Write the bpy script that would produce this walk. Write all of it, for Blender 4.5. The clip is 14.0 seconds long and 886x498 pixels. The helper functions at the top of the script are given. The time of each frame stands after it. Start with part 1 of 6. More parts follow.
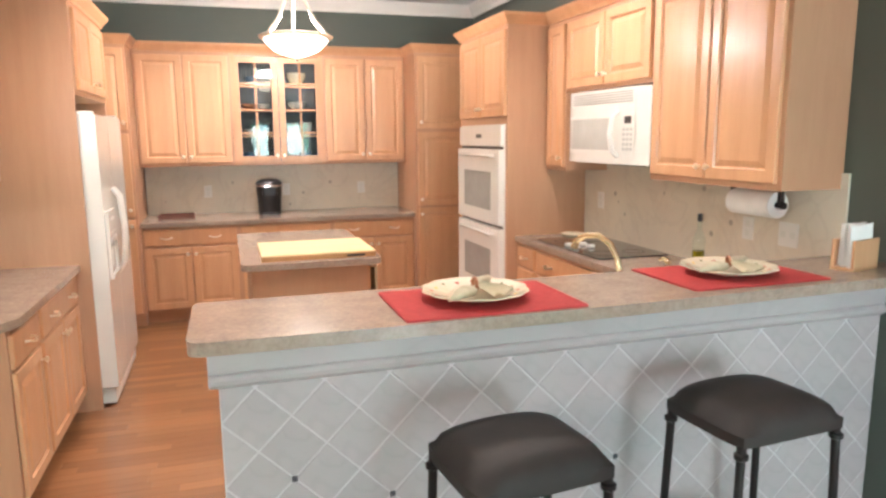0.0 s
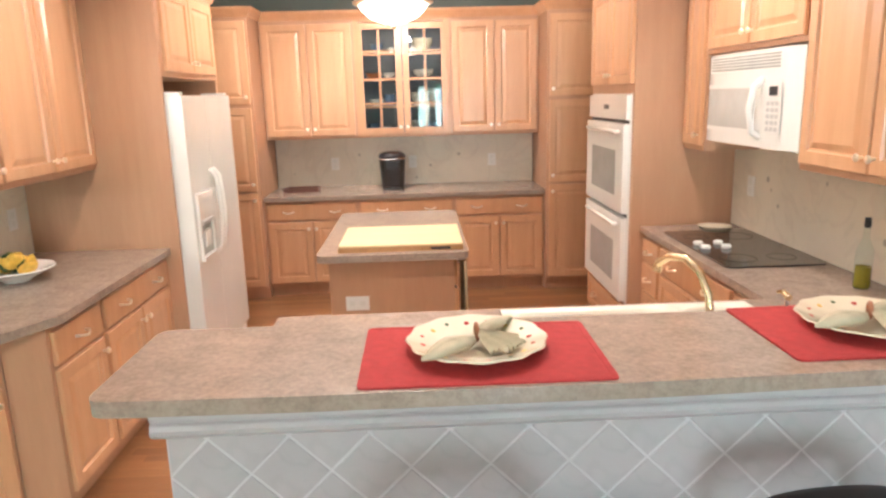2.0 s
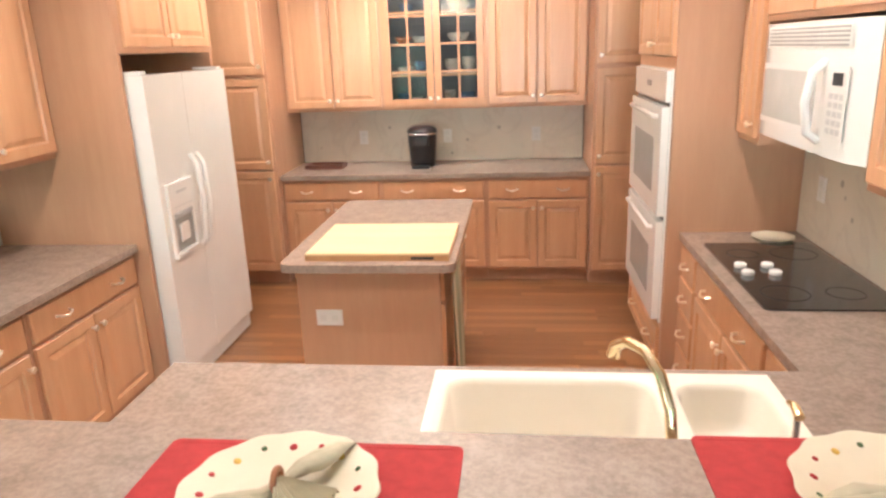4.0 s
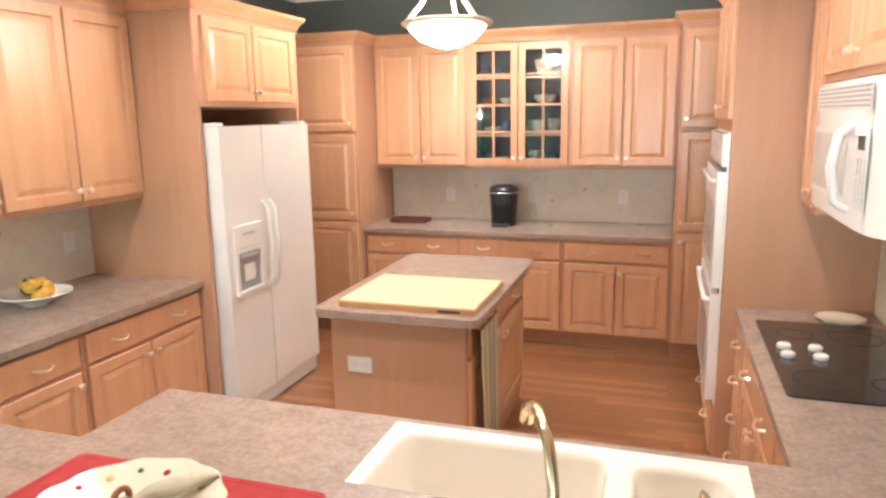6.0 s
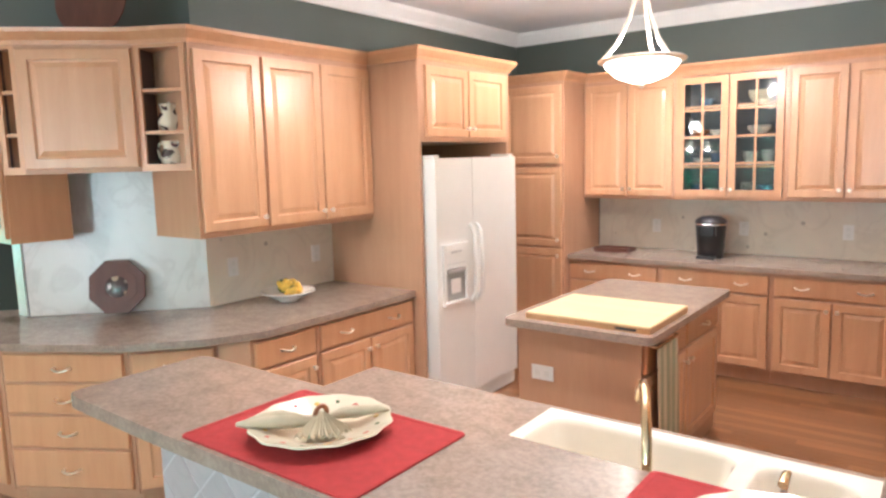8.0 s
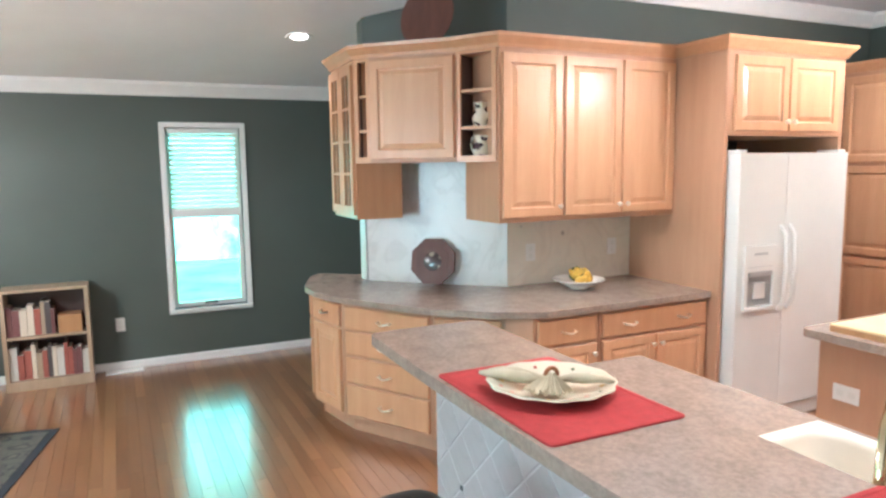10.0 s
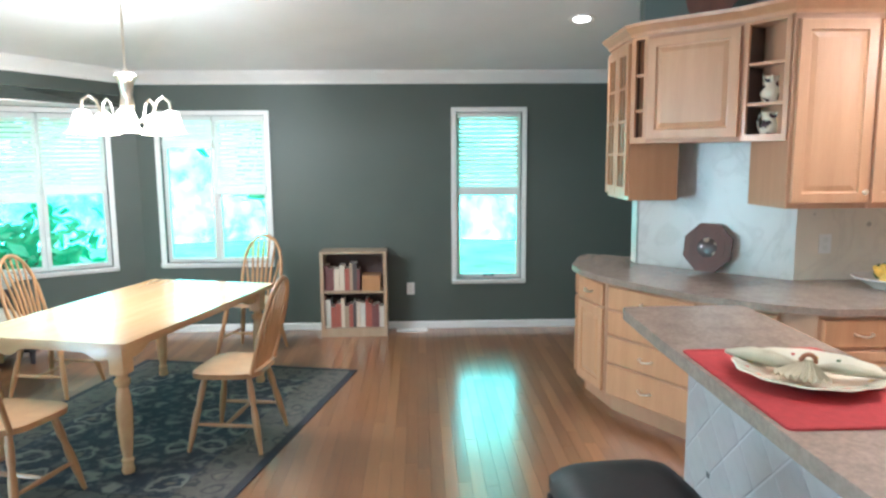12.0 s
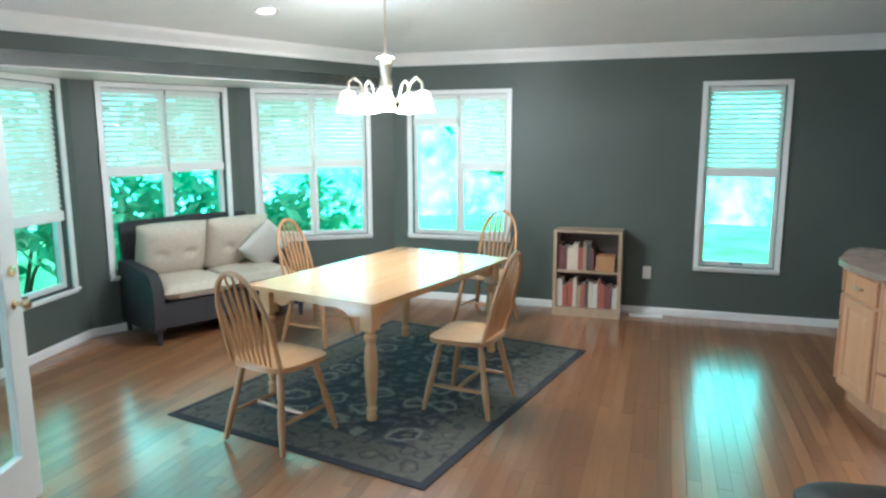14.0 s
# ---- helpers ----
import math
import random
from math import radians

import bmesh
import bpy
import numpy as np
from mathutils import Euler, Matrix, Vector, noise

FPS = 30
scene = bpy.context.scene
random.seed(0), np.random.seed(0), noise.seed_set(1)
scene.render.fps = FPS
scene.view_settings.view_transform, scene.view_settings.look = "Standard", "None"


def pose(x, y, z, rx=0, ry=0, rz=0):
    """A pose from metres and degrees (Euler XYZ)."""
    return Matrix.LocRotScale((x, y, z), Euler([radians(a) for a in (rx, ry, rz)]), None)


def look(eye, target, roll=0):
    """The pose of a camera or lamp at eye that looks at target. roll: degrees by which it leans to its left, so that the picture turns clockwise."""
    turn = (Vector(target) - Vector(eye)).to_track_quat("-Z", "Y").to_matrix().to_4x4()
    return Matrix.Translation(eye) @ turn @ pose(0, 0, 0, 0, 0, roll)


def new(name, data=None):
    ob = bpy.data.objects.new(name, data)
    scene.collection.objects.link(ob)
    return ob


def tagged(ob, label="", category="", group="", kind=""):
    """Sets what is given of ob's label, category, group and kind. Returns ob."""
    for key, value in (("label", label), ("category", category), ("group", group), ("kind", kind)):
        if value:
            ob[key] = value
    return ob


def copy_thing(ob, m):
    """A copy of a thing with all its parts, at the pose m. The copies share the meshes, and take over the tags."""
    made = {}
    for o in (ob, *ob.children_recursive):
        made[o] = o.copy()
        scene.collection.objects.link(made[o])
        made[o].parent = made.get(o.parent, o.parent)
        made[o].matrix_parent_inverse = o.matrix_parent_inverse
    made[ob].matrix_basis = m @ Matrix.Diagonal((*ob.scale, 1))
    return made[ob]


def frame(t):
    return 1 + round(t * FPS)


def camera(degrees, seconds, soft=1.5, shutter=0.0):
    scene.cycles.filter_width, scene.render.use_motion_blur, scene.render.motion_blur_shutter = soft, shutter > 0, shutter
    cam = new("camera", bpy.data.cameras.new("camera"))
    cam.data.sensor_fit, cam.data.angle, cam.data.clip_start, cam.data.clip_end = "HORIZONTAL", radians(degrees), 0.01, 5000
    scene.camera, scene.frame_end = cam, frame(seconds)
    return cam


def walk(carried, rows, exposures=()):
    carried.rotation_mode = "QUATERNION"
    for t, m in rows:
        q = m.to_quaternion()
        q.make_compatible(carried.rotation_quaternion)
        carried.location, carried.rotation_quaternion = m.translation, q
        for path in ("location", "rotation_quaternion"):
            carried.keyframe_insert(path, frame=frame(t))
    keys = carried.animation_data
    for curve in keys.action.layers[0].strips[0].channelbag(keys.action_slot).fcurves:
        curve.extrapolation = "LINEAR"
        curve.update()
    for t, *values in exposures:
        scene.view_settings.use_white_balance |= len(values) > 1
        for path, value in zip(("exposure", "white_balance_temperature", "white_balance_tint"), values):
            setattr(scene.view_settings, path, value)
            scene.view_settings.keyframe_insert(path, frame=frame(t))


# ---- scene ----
cam = camera(66.0, 14.0, soft=2.6)
PATH = [
    (0, (2.46, 1.731, 1.646), (3.053, 3.613, 1.320), -0.5),
    (0.5, (2.614, 1.781, 1.669), (3.055, 3.701, 1.321), -1.0),
    (1, (2.775, 1.848, 1.667), (3.066, 3.793, 1.307), -1.3),
    (1.5, (2.939, 1.974, 1.699), (3.102, 3.929, 1.309), -1.6),
    (2, (3.095, 2.165, 1.752), (3.155, 4.115, 1.312), -1.6),
    (4.5, (3.787, 2.92, 1.876), (3.477, 4.811, 1.306), -2.0),
    (5, (3.936, 2.976, 1.855), (3.514, 4.862, 1.342), -1.5),
    (5.5, (4.055, 2.996, 1.844), (3.529, 4.872, 1.392), -1.1),
    (6, (4.125, 2.933, 1.825), (3.515, 4.799, 1.443), -1.0),
    (6.5, (4.213, 2.797, 1.815), (3.506, 4.638, 1.483), -0.9),
    (7, (4.275, 2.641, 1.833), (3.457, 4.44, 1.524), -1.0),
    (7.5, (4.385, 2.653, 1.806), (3.384, 4.361, 1.525), -1.2),
    (8, (4.471, 2.692, 1.79), (3.273, 4.271, 1.526), -1.5),
    (8.5, (4.539, 2.724, 1.77), (3.154, 4.145, 1.522), -1.4),
    (9, (4.605, 2.715, 1.772), (3.058, 3.959, 1.526), -1.1),
    (11.5, (4.881, 2.824, 1.691), (2.914, 3.079, 1.435), -0.5),
    (12, (4.881, 2.824, 1.691), (2.901, 2.889, 1.42), -0.4),
    (12.5, (4.882, 2.824, 1.691), (2.906, 2.702, 1.406), -0.5),
    (13, (4.882, 2.825, 1.691), (2.928, 2.519, 1.393), -0.6),
    (13.5, (4.881, 2.824, 1.691), (2.963, 2.355, 1.377), -0.4),
    (14, (4.881, 2.824, 1.691), (3.004, 2.22, 1.36), -0.2),
]
walk(cam, [(t, look(eye, target, roll)) for t, eye, target, roll in PATH], [(0, 0.48, 6250, 14), (5.5, 0.48, 6150, 14), (8, 0.50, 5750, 12), (9.2, 0.60, 5500, 11), (11.5, 0.50, 5200, 6), (12.5, 0.24, 5100, 4), (14, 0.12, 5050, 2)])

# ---- light ----
def area(name, m, sx, sy, watts, color):
    lamp = bpy.data.lights.new(name, "AREA")
    lamp.shape, lamp.size, lamp.size_y, lamp.energy, lamp.color = "RECTANGLE", sx, sy, watts, color
    ob = new(name, lamp)
    ob.matrix_world = m
    return ob


def bulb(name, x, y, z, watts, radius, color):
    lamp = bpy.data.lights.new(name, "POINT")
    lamp.energy, lamp.shadow_soft_size, lamp.color = watts, radius, color
    ob = new(name, lamp)
    ob.location = (x, y, z)
    return ob


WARM = (1.0, 0.90, 0.80)
DAY = (0.90, 0.93, 1.0)
world = bpy.data.worlds.new("world")
scene.world = world
world.use_nodes = True
wn = world.node_tree.nodes
sky = wn.new("ShaderNodeTexSky")
sky.sky_type, sky.sun_disc = "NISHITA", False
sky.sun_elevation, sky.sun_rotation = radians(66), radians(35)
wn["Background"].inputs["Strength"].default_value = 0.15
world.node_tree.links.new(sky.outputs[0], wn["Background"].inputs["Color"])
sun = bpy.data.lights.new("sun", "SUN")
sun.energy, sun.angle, sun.color = 5.0, radians(12), (1.0, 0.96, 0.9)
new("sun", sun).matrix_world = look((3.5, 5, 14), (0, 0, 0))


# ---- materials ----
def material(name):
    mat = bpy.data.materials.new(name)
    mat.use_nodes = True
    t = mat.node_tree
    return mat, t.nodes, t.links, t.nodes["Principled BSDF"]


def coords(n, l, scale=(1, 1, 1), turn=(0, 0, 0), local=True):
    tc, mp = n.new("ShaderNodeTexCoord"), n.new("ShaderNodeMapping")
    l.new(tc.outputs["Object"], mp.inputs["Vector"])
    mp.inputs["Scale"].default_value = scale
    mp.inputs["Rotation"].default_value = turn
    return mp.outputs["Vector"]


def noise_tex(n, l, vec, scale, detail=4, rough=0.55):
    t = n.new("ShaderNodeTexNoise")
    t.inputs["Scale"].default_value, t.inputs["Detail"].default_value, t.inputs["Roughness"].default_value = scale, detail, rough
    l.new(vec, t.inputs["Vector"])
    return t.outputs["Fac"]


def ramp(n, l, fac, stops):
    r = n.new("ShaderNodeValToRGB")
    e = r.color_ramp.elements
    while len(e) < len(stops):
        e.new(0.5)
    for k, (p, c) in enumerate(stops):
        e[k].position, e[k].color = p, (*c, 1)
    l.new(fac, r.inputs["Fac"])
    return r.outputs["Color"]


def mixc(n, l, fac, a, b, mode="MIX"):
    m = n.new("ShaderNodeMix")
    m.data_type, m.blend_type = "RGBA", mode
    for sock, v in ((m.inputs[0], fac), (m.inputs[6], a), (m.inputs[7], b)):
        if isinstance(v, (int, float)):
            sock.default_value = v
        elif isinstance(v, tuple):
            sock.default_value = (*v, 1)
        else:
            l.new(v, sock)
    return m.outputs[2]


def bump(n, l, b, height, strength=0.2, distance=0.002):
    k = n.new("ShaderNodeBump")
    k.inputs["Strength"].default_value, k.inputs["Distance"].default_value = strength, distance
    l.new(height, k.inputs["Height"])
    l.new(k.outputs[0], b.inputs["Normal"])


def plain(name, color, rough=0.5, metal=0.0, vary=0.08, scale=6.0, coat=0.0, bumpy=0.05):
    mat, n, l, b = material(name)
    v = coords(n, l)
    f = noise_tex(n, l, v, scale)
    f2 = noise_tex(n, l, v, scale * 14, 2)
    lo = tuple(c * (1 - vary) for c in color)
    hi = tuple(min(1, c * (1 + vary)) for c in color)
    l.new(ramp(n, l, f, [(0.3, lo), (0.7, hi)]), b.inputs["Base Color"])
    b.inputs["Roughness"].default_value, b.inputs["Metallic"].default_value = rough, metal
    b.inputs["Coat Weight"].default_value = coat
    b.inputs["Coat Roughness"].default_value = 0.15
    if bumpy:
        bump(n, l, b, f2, bumpy)
    return mat


def wood(name, dark, light, rough=0.35, along="z", coat=0.35, grain=1.0, by_object=False, coat_rough=0.22):
    mat, n, l, b = material(name)
    sc = {"z": (9, 9, 0.9), "x": (0.9, 9, 9), "y": (9, 0.9, 9)}[along]
    v = coords(n, l, sc)
    if by_object:
        info, geo, both = n.new("ShaderNodeObjectInfo"), n.new("ShaderNodeNewGeometry"), n.new("ShaderNodeMath")
        l.new(info.outputs["Random"], both.inputs[0])
        l.new(geo.outputs["Random Per Island"], both.inputs[1])
        frac = n.new("ShaderNodeMath")
        frac.operation = "FRACT"
        l.new(both.outputs[0], frac.inputs[0])
        add = n.new("ShaderNodeVectorMath")
        add.operation = "MULTIPLY_ADD"
        add.inputs[1].default_value = (37, 17, 29)
        l.new(frac.outputs[0], add.inputs[0])
        l.new(v, add.inputs[2])
        v = add.outputs[0]
    f = noise_tex(n, l, v, 1.6 * grain, 8, 0.62)
    fine = noise_tex(n, l, v, 14 * grain, 3)
    col = ramp(n, l, f, [(0.25, dark), (0.5, tuple((a + c) / 2 for a, c in zip(dark, light))), (0.75, light)])
    col = mixc(n, l, 0.16, col, ramp(n, l, fine, [(0.35, dark), (0.65, light)]))
    if by_object:
        col = mixc(n, l, 0.42, col, ramp(n, l, frac.outputs[0], [(0, tuple(c * 0.7 for c in dark)), (0.45, dark), (0.7, (light[0] * 0.95, light[1] * 1.08, light[2] * 1.15)), (1, tuple(min(1, c * 1.15) for c in light))]))
    l.new(col, b.inputs["Base Color"])
    b.inputs["Roughness"].default_value = rough
    b.inputs["Coat Weight"].default_value, b.inputs["Coat Roughness"].default_value = coat, coat_rough
    bump(n, l, b, fine, 0.05, 0.001)
    return mat


MAPLE = wood("maple", (0.52, 0.265, 0.13), (0.63, 0.345, 0.185))
MAPLE_PANEL = wood("maple_panel", (0.56, 0.30, 0.155), (0.67, 0.385, 0.215), grain=0.8)
MAPLE_SIDE = wood("maple_side", (0.46, 0.25, 0.145), (0.54, 0.31, 0.185), rough=0.5, coat=0.1)
# Dark grey carries the dimness behind glass doors as painted colour.
SHADED_INSIDE = plain("cabinet_inside", (0.13, 0.135, 0.15), 0.5)
# Near-black brown: the shade deep in open shelves is put into the colour.
SHADED_SHELF = plain("cabinet_inside_wood", (0.10, 0.065, 0.055), 0.5)
PINE = wood("oak_light", (0.54, 0.31, 0.14), (0.68, 0.43, 0.22), rough=0.16, along="x", coat=0.6, coat_rough=0.12)
CASEWOOD = wood("case_oak", (0.34, 0.24, 0.15), (0.46, 0.34, 0.23), rough=0.45)
CHAIRWOOD = wood("chair_oak", (0.36, 0.18, 0.075), (0.50, 0.27, 0.12), rough=0.35)
FLOORWOOD = wood("floor_oak", (0.195, 0.080, 0.031), (0.34, 0.152, 0.062), rough=0.3, along="x", coat=1.0, by_object=True, coat_rough=0.17)
BOARD = wood("cutting_board", (0.64, 0.49, 0.26), (0.76, 0.61, 0.35), rough=0.45, along="x", coat=0.0)
GREEN = plain("green_paint", (0.084, 0.099, 0.084), 0.55, vary=0.05, scale=1.5, bumpy=0.12)
WHITE = plain("white_paint", (0.78, 0.77, 0.74), 0.4, vary=0.03)
CEILING = plain("ceiling_paint", (0.80, 0.80, 0.79), 0.8, vary=0.03, scale=2, bumpy=0.3)
APPLIANCE = plain("white_enamel", (0.80, 0.79, 0.75), 0.22, vary=0.02, coat=0.5, bumpy=0.02)
BISQUE = plain("bisque_sink", (0.84, 0.78, 0.66), 0.2, vary=0.02, coat=0.6, bumpy=0.0)
GREYWHITE = plain("grey_plastic", (0.45, 0.45, 0.44), 0.35)
# Grey with the shade of the dispenser recess and vent slots put in.
RECESS = plain("shadow_grey", (0.33, 0.33, 0.31), 0.4)
RING = plain("ring_grey", (0.045, 0.045, 0.048), 0.2, bumpy=0.0)
BLACKGLASS = plain("black_glass", (0.016, 0.017, 0.019), 0.12, vary=0.2, coat=0.6, bumpy=0.0)
DARK = plain("black_plastic", (0.018, 0.018, 0.02), 0.3)
MWGLASS = plain("microwave_window", (0.50, 0.50, 0.47), 0.15, bumpy=0.0)
OVENGLASS = plain("oven_window", (0.36, 0.36, 0.34), 0.15, bumpy=0.0)
BRASS = plain("brass", (0.80, 0.66, 0.42), 0.16, 1.0, bumpy=0.0)
NICKEL = plain("pale_brass", (0.90, 0.82, 0.70), 0.28, 1.0, bumpy=0.0)
STEEL = plain("steel", (0.6, 0.6, 0.6), 0.25, 1.0, bumpy=0.0)
IRON = plain("dark_iron", (0.02, 0.018, 0.018), 0.4, 0.4)
LEATHER = plain("brown_leather", (0.024, 0.018, 0.016), 0.62, vary=0.35, scale=5, bumpy=0.3)
RED = plain("red_cloth", (0.43, 0.035, 0.035), 0.85, vary=0.12, scale=40, bumpy=0.5)
CLOTH = plain("green_napkin", (0.50, 0.44, 0.31), 0.9, vary=0.15, scale=14, bumpy=0.3)
CREAM = plain("cream_china", (0.74, 0.67, 0.51), 0.15, vary=0.05, coat=0.6, bumpy=0.0)
TOWEL = plain("white_paper", (0.85, 0.84, 0.82), 0.9, bumpy=0.4)
WICKER = plain("dark_wicker", (0.022, 0.017, 0.020), 0.6, vary=0.4, scale=60, bumpy=1.0)
CUSHION = plain("beige_cushion", (0.50, 0.43, 0.34), 0.9, vary=0.08, scale=25, bumpy=0.3)
PILLOW = plain("grey_pillow", (0.42, 0.45, 0.45), 0.9, vary=0.25, scale=18, bumpy=0.3)
YELLOW = plain("yellow_fruit", (0.66, 0.40, 0.06), 0.5, vary=0.25, scale=20)
LEAFGREEN = plain("leaf_green", (0.05, 0.10, 0.03), 0.6, vary=0.4, scale=30)
REDWOOD = wood("red_wood", (0.075, 0.024, 0.016), (0.14, 0.05, 0.03), rough=0.5, coat=0.08)
OIL = plain("olive_oil", (0.30, 0.24, 0.02), 0.1, bumpy=0.0)
VINYL = plain("window_vinyl", (0.72, 0.72, 0.68), 0.4, vary=0.03)


def laminate():
    mat, n, l, b = material("laminate")
    v = coords(n, l)
    a = ramp(n, l, noise_tex(n, l, v, 11, 7, 0.65), [(0.32, (0.235, 0.175, 0.135)), (0.5, (0.31, 0.235, 0.185)), (0.68, (0.38, 0.295, 0.235))])
    c = ramp(n, l, noise_tex(n, l, v, 55, 4, 0.7), [(0.4, (0.24, 0.185, 0.15)), (0.6, (0.41, 0.32, 0.26))])
    l.new(mixc(n, l, 0.4, a, c), b.inputs["Base Color"])
    b.inputs["Roughness"].default_value = 0.27
    b.inputs["Coat Weight"].default_value, b.inputs["Coat Roughness"].default_value = 0.35, 0.2
    bump(n, l, b, noise_tex(n, l, v, 90, 2), 0.04, 0.001)
    return mat


def translucent(name, color, share, vary=0.25):
    """A thin leaf or slat that lets some light through."""
    mat, n, l, b = material(name)
    b.inputs["Roughness"].default_value = 0.5
    v = coords(n, l)
    col = ramp(n, l, noise_tex(n, l, v, 3.0), [(0.3, tuple(c * (1 - vary) for c in color)), (0.7, tuple(min(1, c * (1 + vary)) for c in color))])
    l.new(col, b.inputs["Base Color"])
    tr, mx = n.new("ShaderNodeBsdfTranslucent"), n.new("ShaderNodeMixShader")
    l.new(col, tr.inputs["Color"])
    mx.inputs[0].default_value = share
    l.new(b.outputs[0], mx.inputs[1])
    l.new(tr.outputs[0], mx.inputs[2])
    l.new(mx.outputs[0], n["Material Output"].inputs["Surface"])
    return mat


BLIND = translucent("blind_slat", (0.90, 0.89, 0.84), 0.34, 0.02)
BLIND_RAIL = plain("blind_rail", (0.74, 0.74, 0.70), 0.5, vary=0.02)


def marble(name, base, vein, tile=0.0, turn=0.0, rough=0.35):
    mat, n, l, b = material(name)
    v = coords(n, l)
    f = noise_tex(n, l, v, 3.5, 8, 0.6)
    d = n.new("ShaderNodeTexNoise")
    d.inputs["Scale"].default_value, d.inputs["Detail"].default_value, d.inputs["Distortion"].default_value = 2.2, 9, 1.6
    l.new(v, d.inputs["Vector"])
    veins = ramp(n, l, d.outputs["Fac"], [(0.46, base), (0.5, vein), (0.54, base)])
    col = mixc(n, l, 0.35, ramp(n, l, f, [(0.3, tuple(c * 0.86 for c in base)), (0.7, tuple(min(1, c * 1.08) for c in base))]), veins)
    info = n.new("ShaderNodeObjectInfo")
    col = mixc(n, l, 0.3, col, ramp(n, l, info.outputs["Random"], [(0, tuple(c * 0.82 for c in base)), (1, tuple(min(1, c * 1.12) for c in base))]))
    if tile:
        spots = n.new("ShaderNodeTexVoronoi")
        spots.inputs["Scale"].default_value = 5.0
        l.new(v, spots.inputs["Vector"])
        col = mixc(n, l, ramp(n, l, spots.outputs["Distance"], [(0.07, (1, 1, 1)), (0.1, (0, 0, 0))]), col, tuple(c * 0.55 for c in base))
    l.new(col, b.inputs["Base Color"])
    b.inputs["Roughness"].default_value = rough
    bump(n, l, b, f, 0.15, 0.002)
    return mat


def flowered(name, base, mark):
    mat, n, l, b = material(name)
    v = coords(n, l)
    vo = n.new("ShaderNodeTexVoronoi")
    vo.inputs["Scale"].default_value = 17.0
    l.new(v, vo.inputs["Vector"])
    spots = ramp(n, l, vo.outputs["Distance"], [(0.42, (1, 1, 1)), (0.50, (0, 0, 0))])
    pick = ramp(n, l, noise_tex(n, l, v, 9, 2), [(0.44, (0, 0, 0)), (0.48, (1, 1, 1))])
    l.new(mixc(n, l, mixc(n, l, 1.0, spots, pick, "MULTIPLY"), base, mark), b.inputs["Base Color"])
    b.inputs["Roughness"].default_value, b.inputs["Coat Weight"].default_value = 0.2, 0.5
    return mat


LAMINATE = laminate()
TILE = marble("white_tile", (0.45, 0.412, 0.42), (0.35, 0.32, 0.325))
GROUT = plain("grout", (0.58, 0.55, 0.56), 0.9)
MOULD = marble("bar_moulding", (0.48, 0.44, 0.445), (0.38, 0.35, 0.355))
SPLASH = marble("beige_splash", (0.72, 0.655, 0.545), (0.52, 0.45, 0.37), tile=1.0)
SLAB = marble("marble_slab", (0.66, 0.65, 0.62), (0.40, 0.38, 0.36), rough=0.25)


def glass(name, tint=(1, 1, 1), gloss=0.12):
    mat = bpy.data.materials.new(name)
    mat.use_nodes = True
    t = mat.node_tree
    n, l = t.nodes, t.links
    n.clear()
    out, tr, gl, mix, fr, pw_, ad = (n.new("ShaderNode" + k) for k in ("OutputMaterial", "BsdfTransparent", "BsdfGlossy", "MixShader", "LayerWeight", "Math", "Math"))
    tr.inputs[0].default_value = (*tint, 1)
    gl.inputs["Roughness"].default_value = 0.02
    fr.inputs["Blend"].default_value = 0.5
    pw_.operation, ad.operation = "POWER", "MULTIPLY_ADD"
    pw_.inputs[1].default_value = 4.0
    ad.inputs[1].default_value, ad.inputs[2].default_value = 0.4, 0.03
    l.new(fr.outputs["Facing"], pw_.inputs[0])
    l.new(pw_.outputs[0], ad.inputs[0])
    l.new(ad.outputs[0], mix.inputs[0])
    l.new(tr.outputs[0], mix.inputs[1])
    l.new(gl.outputs[0], mix.inputs[2])
    l.new(mix.outputs[0], out.inputs[0])
    return mat


PANE = glass("pane", (0.93, 0.98, 0.97))


def glow(name, color, strength):
    mat, n, l, b = material(name)
    b.inputs["Base Color"].default_value = (*color, 1)
    b.inputs["Emission Color"].default_value = (*color, 1)
    b.inputs["Emission Strength"].default_value = strength
    return mat


SHADE = glow("lit_glass", (1.0, 0.88, 0.70), 7.0)
BULB = glow("lit_bulb", (1.0, 0.87, 0.68), 9.0)


def backdrop_mat():
    mat, n, l, b = material("garden")
    v = coords(n, l)
    big = noise_tex(n, l, v, 0.8, 6, 0.6)
    small = noise_tex(n, l, v, 2.6, 4, 0.6)
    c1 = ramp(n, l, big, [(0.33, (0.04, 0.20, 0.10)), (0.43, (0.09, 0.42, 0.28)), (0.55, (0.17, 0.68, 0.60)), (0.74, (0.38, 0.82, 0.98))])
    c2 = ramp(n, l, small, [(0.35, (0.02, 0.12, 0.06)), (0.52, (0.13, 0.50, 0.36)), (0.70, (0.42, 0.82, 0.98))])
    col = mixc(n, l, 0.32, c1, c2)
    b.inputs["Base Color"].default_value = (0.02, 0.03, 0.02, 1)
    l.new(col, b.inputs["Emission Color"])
    # The garden glows by itself: outdoor brightness is put into its emission.
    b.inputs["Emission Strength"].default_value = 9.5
    return mat


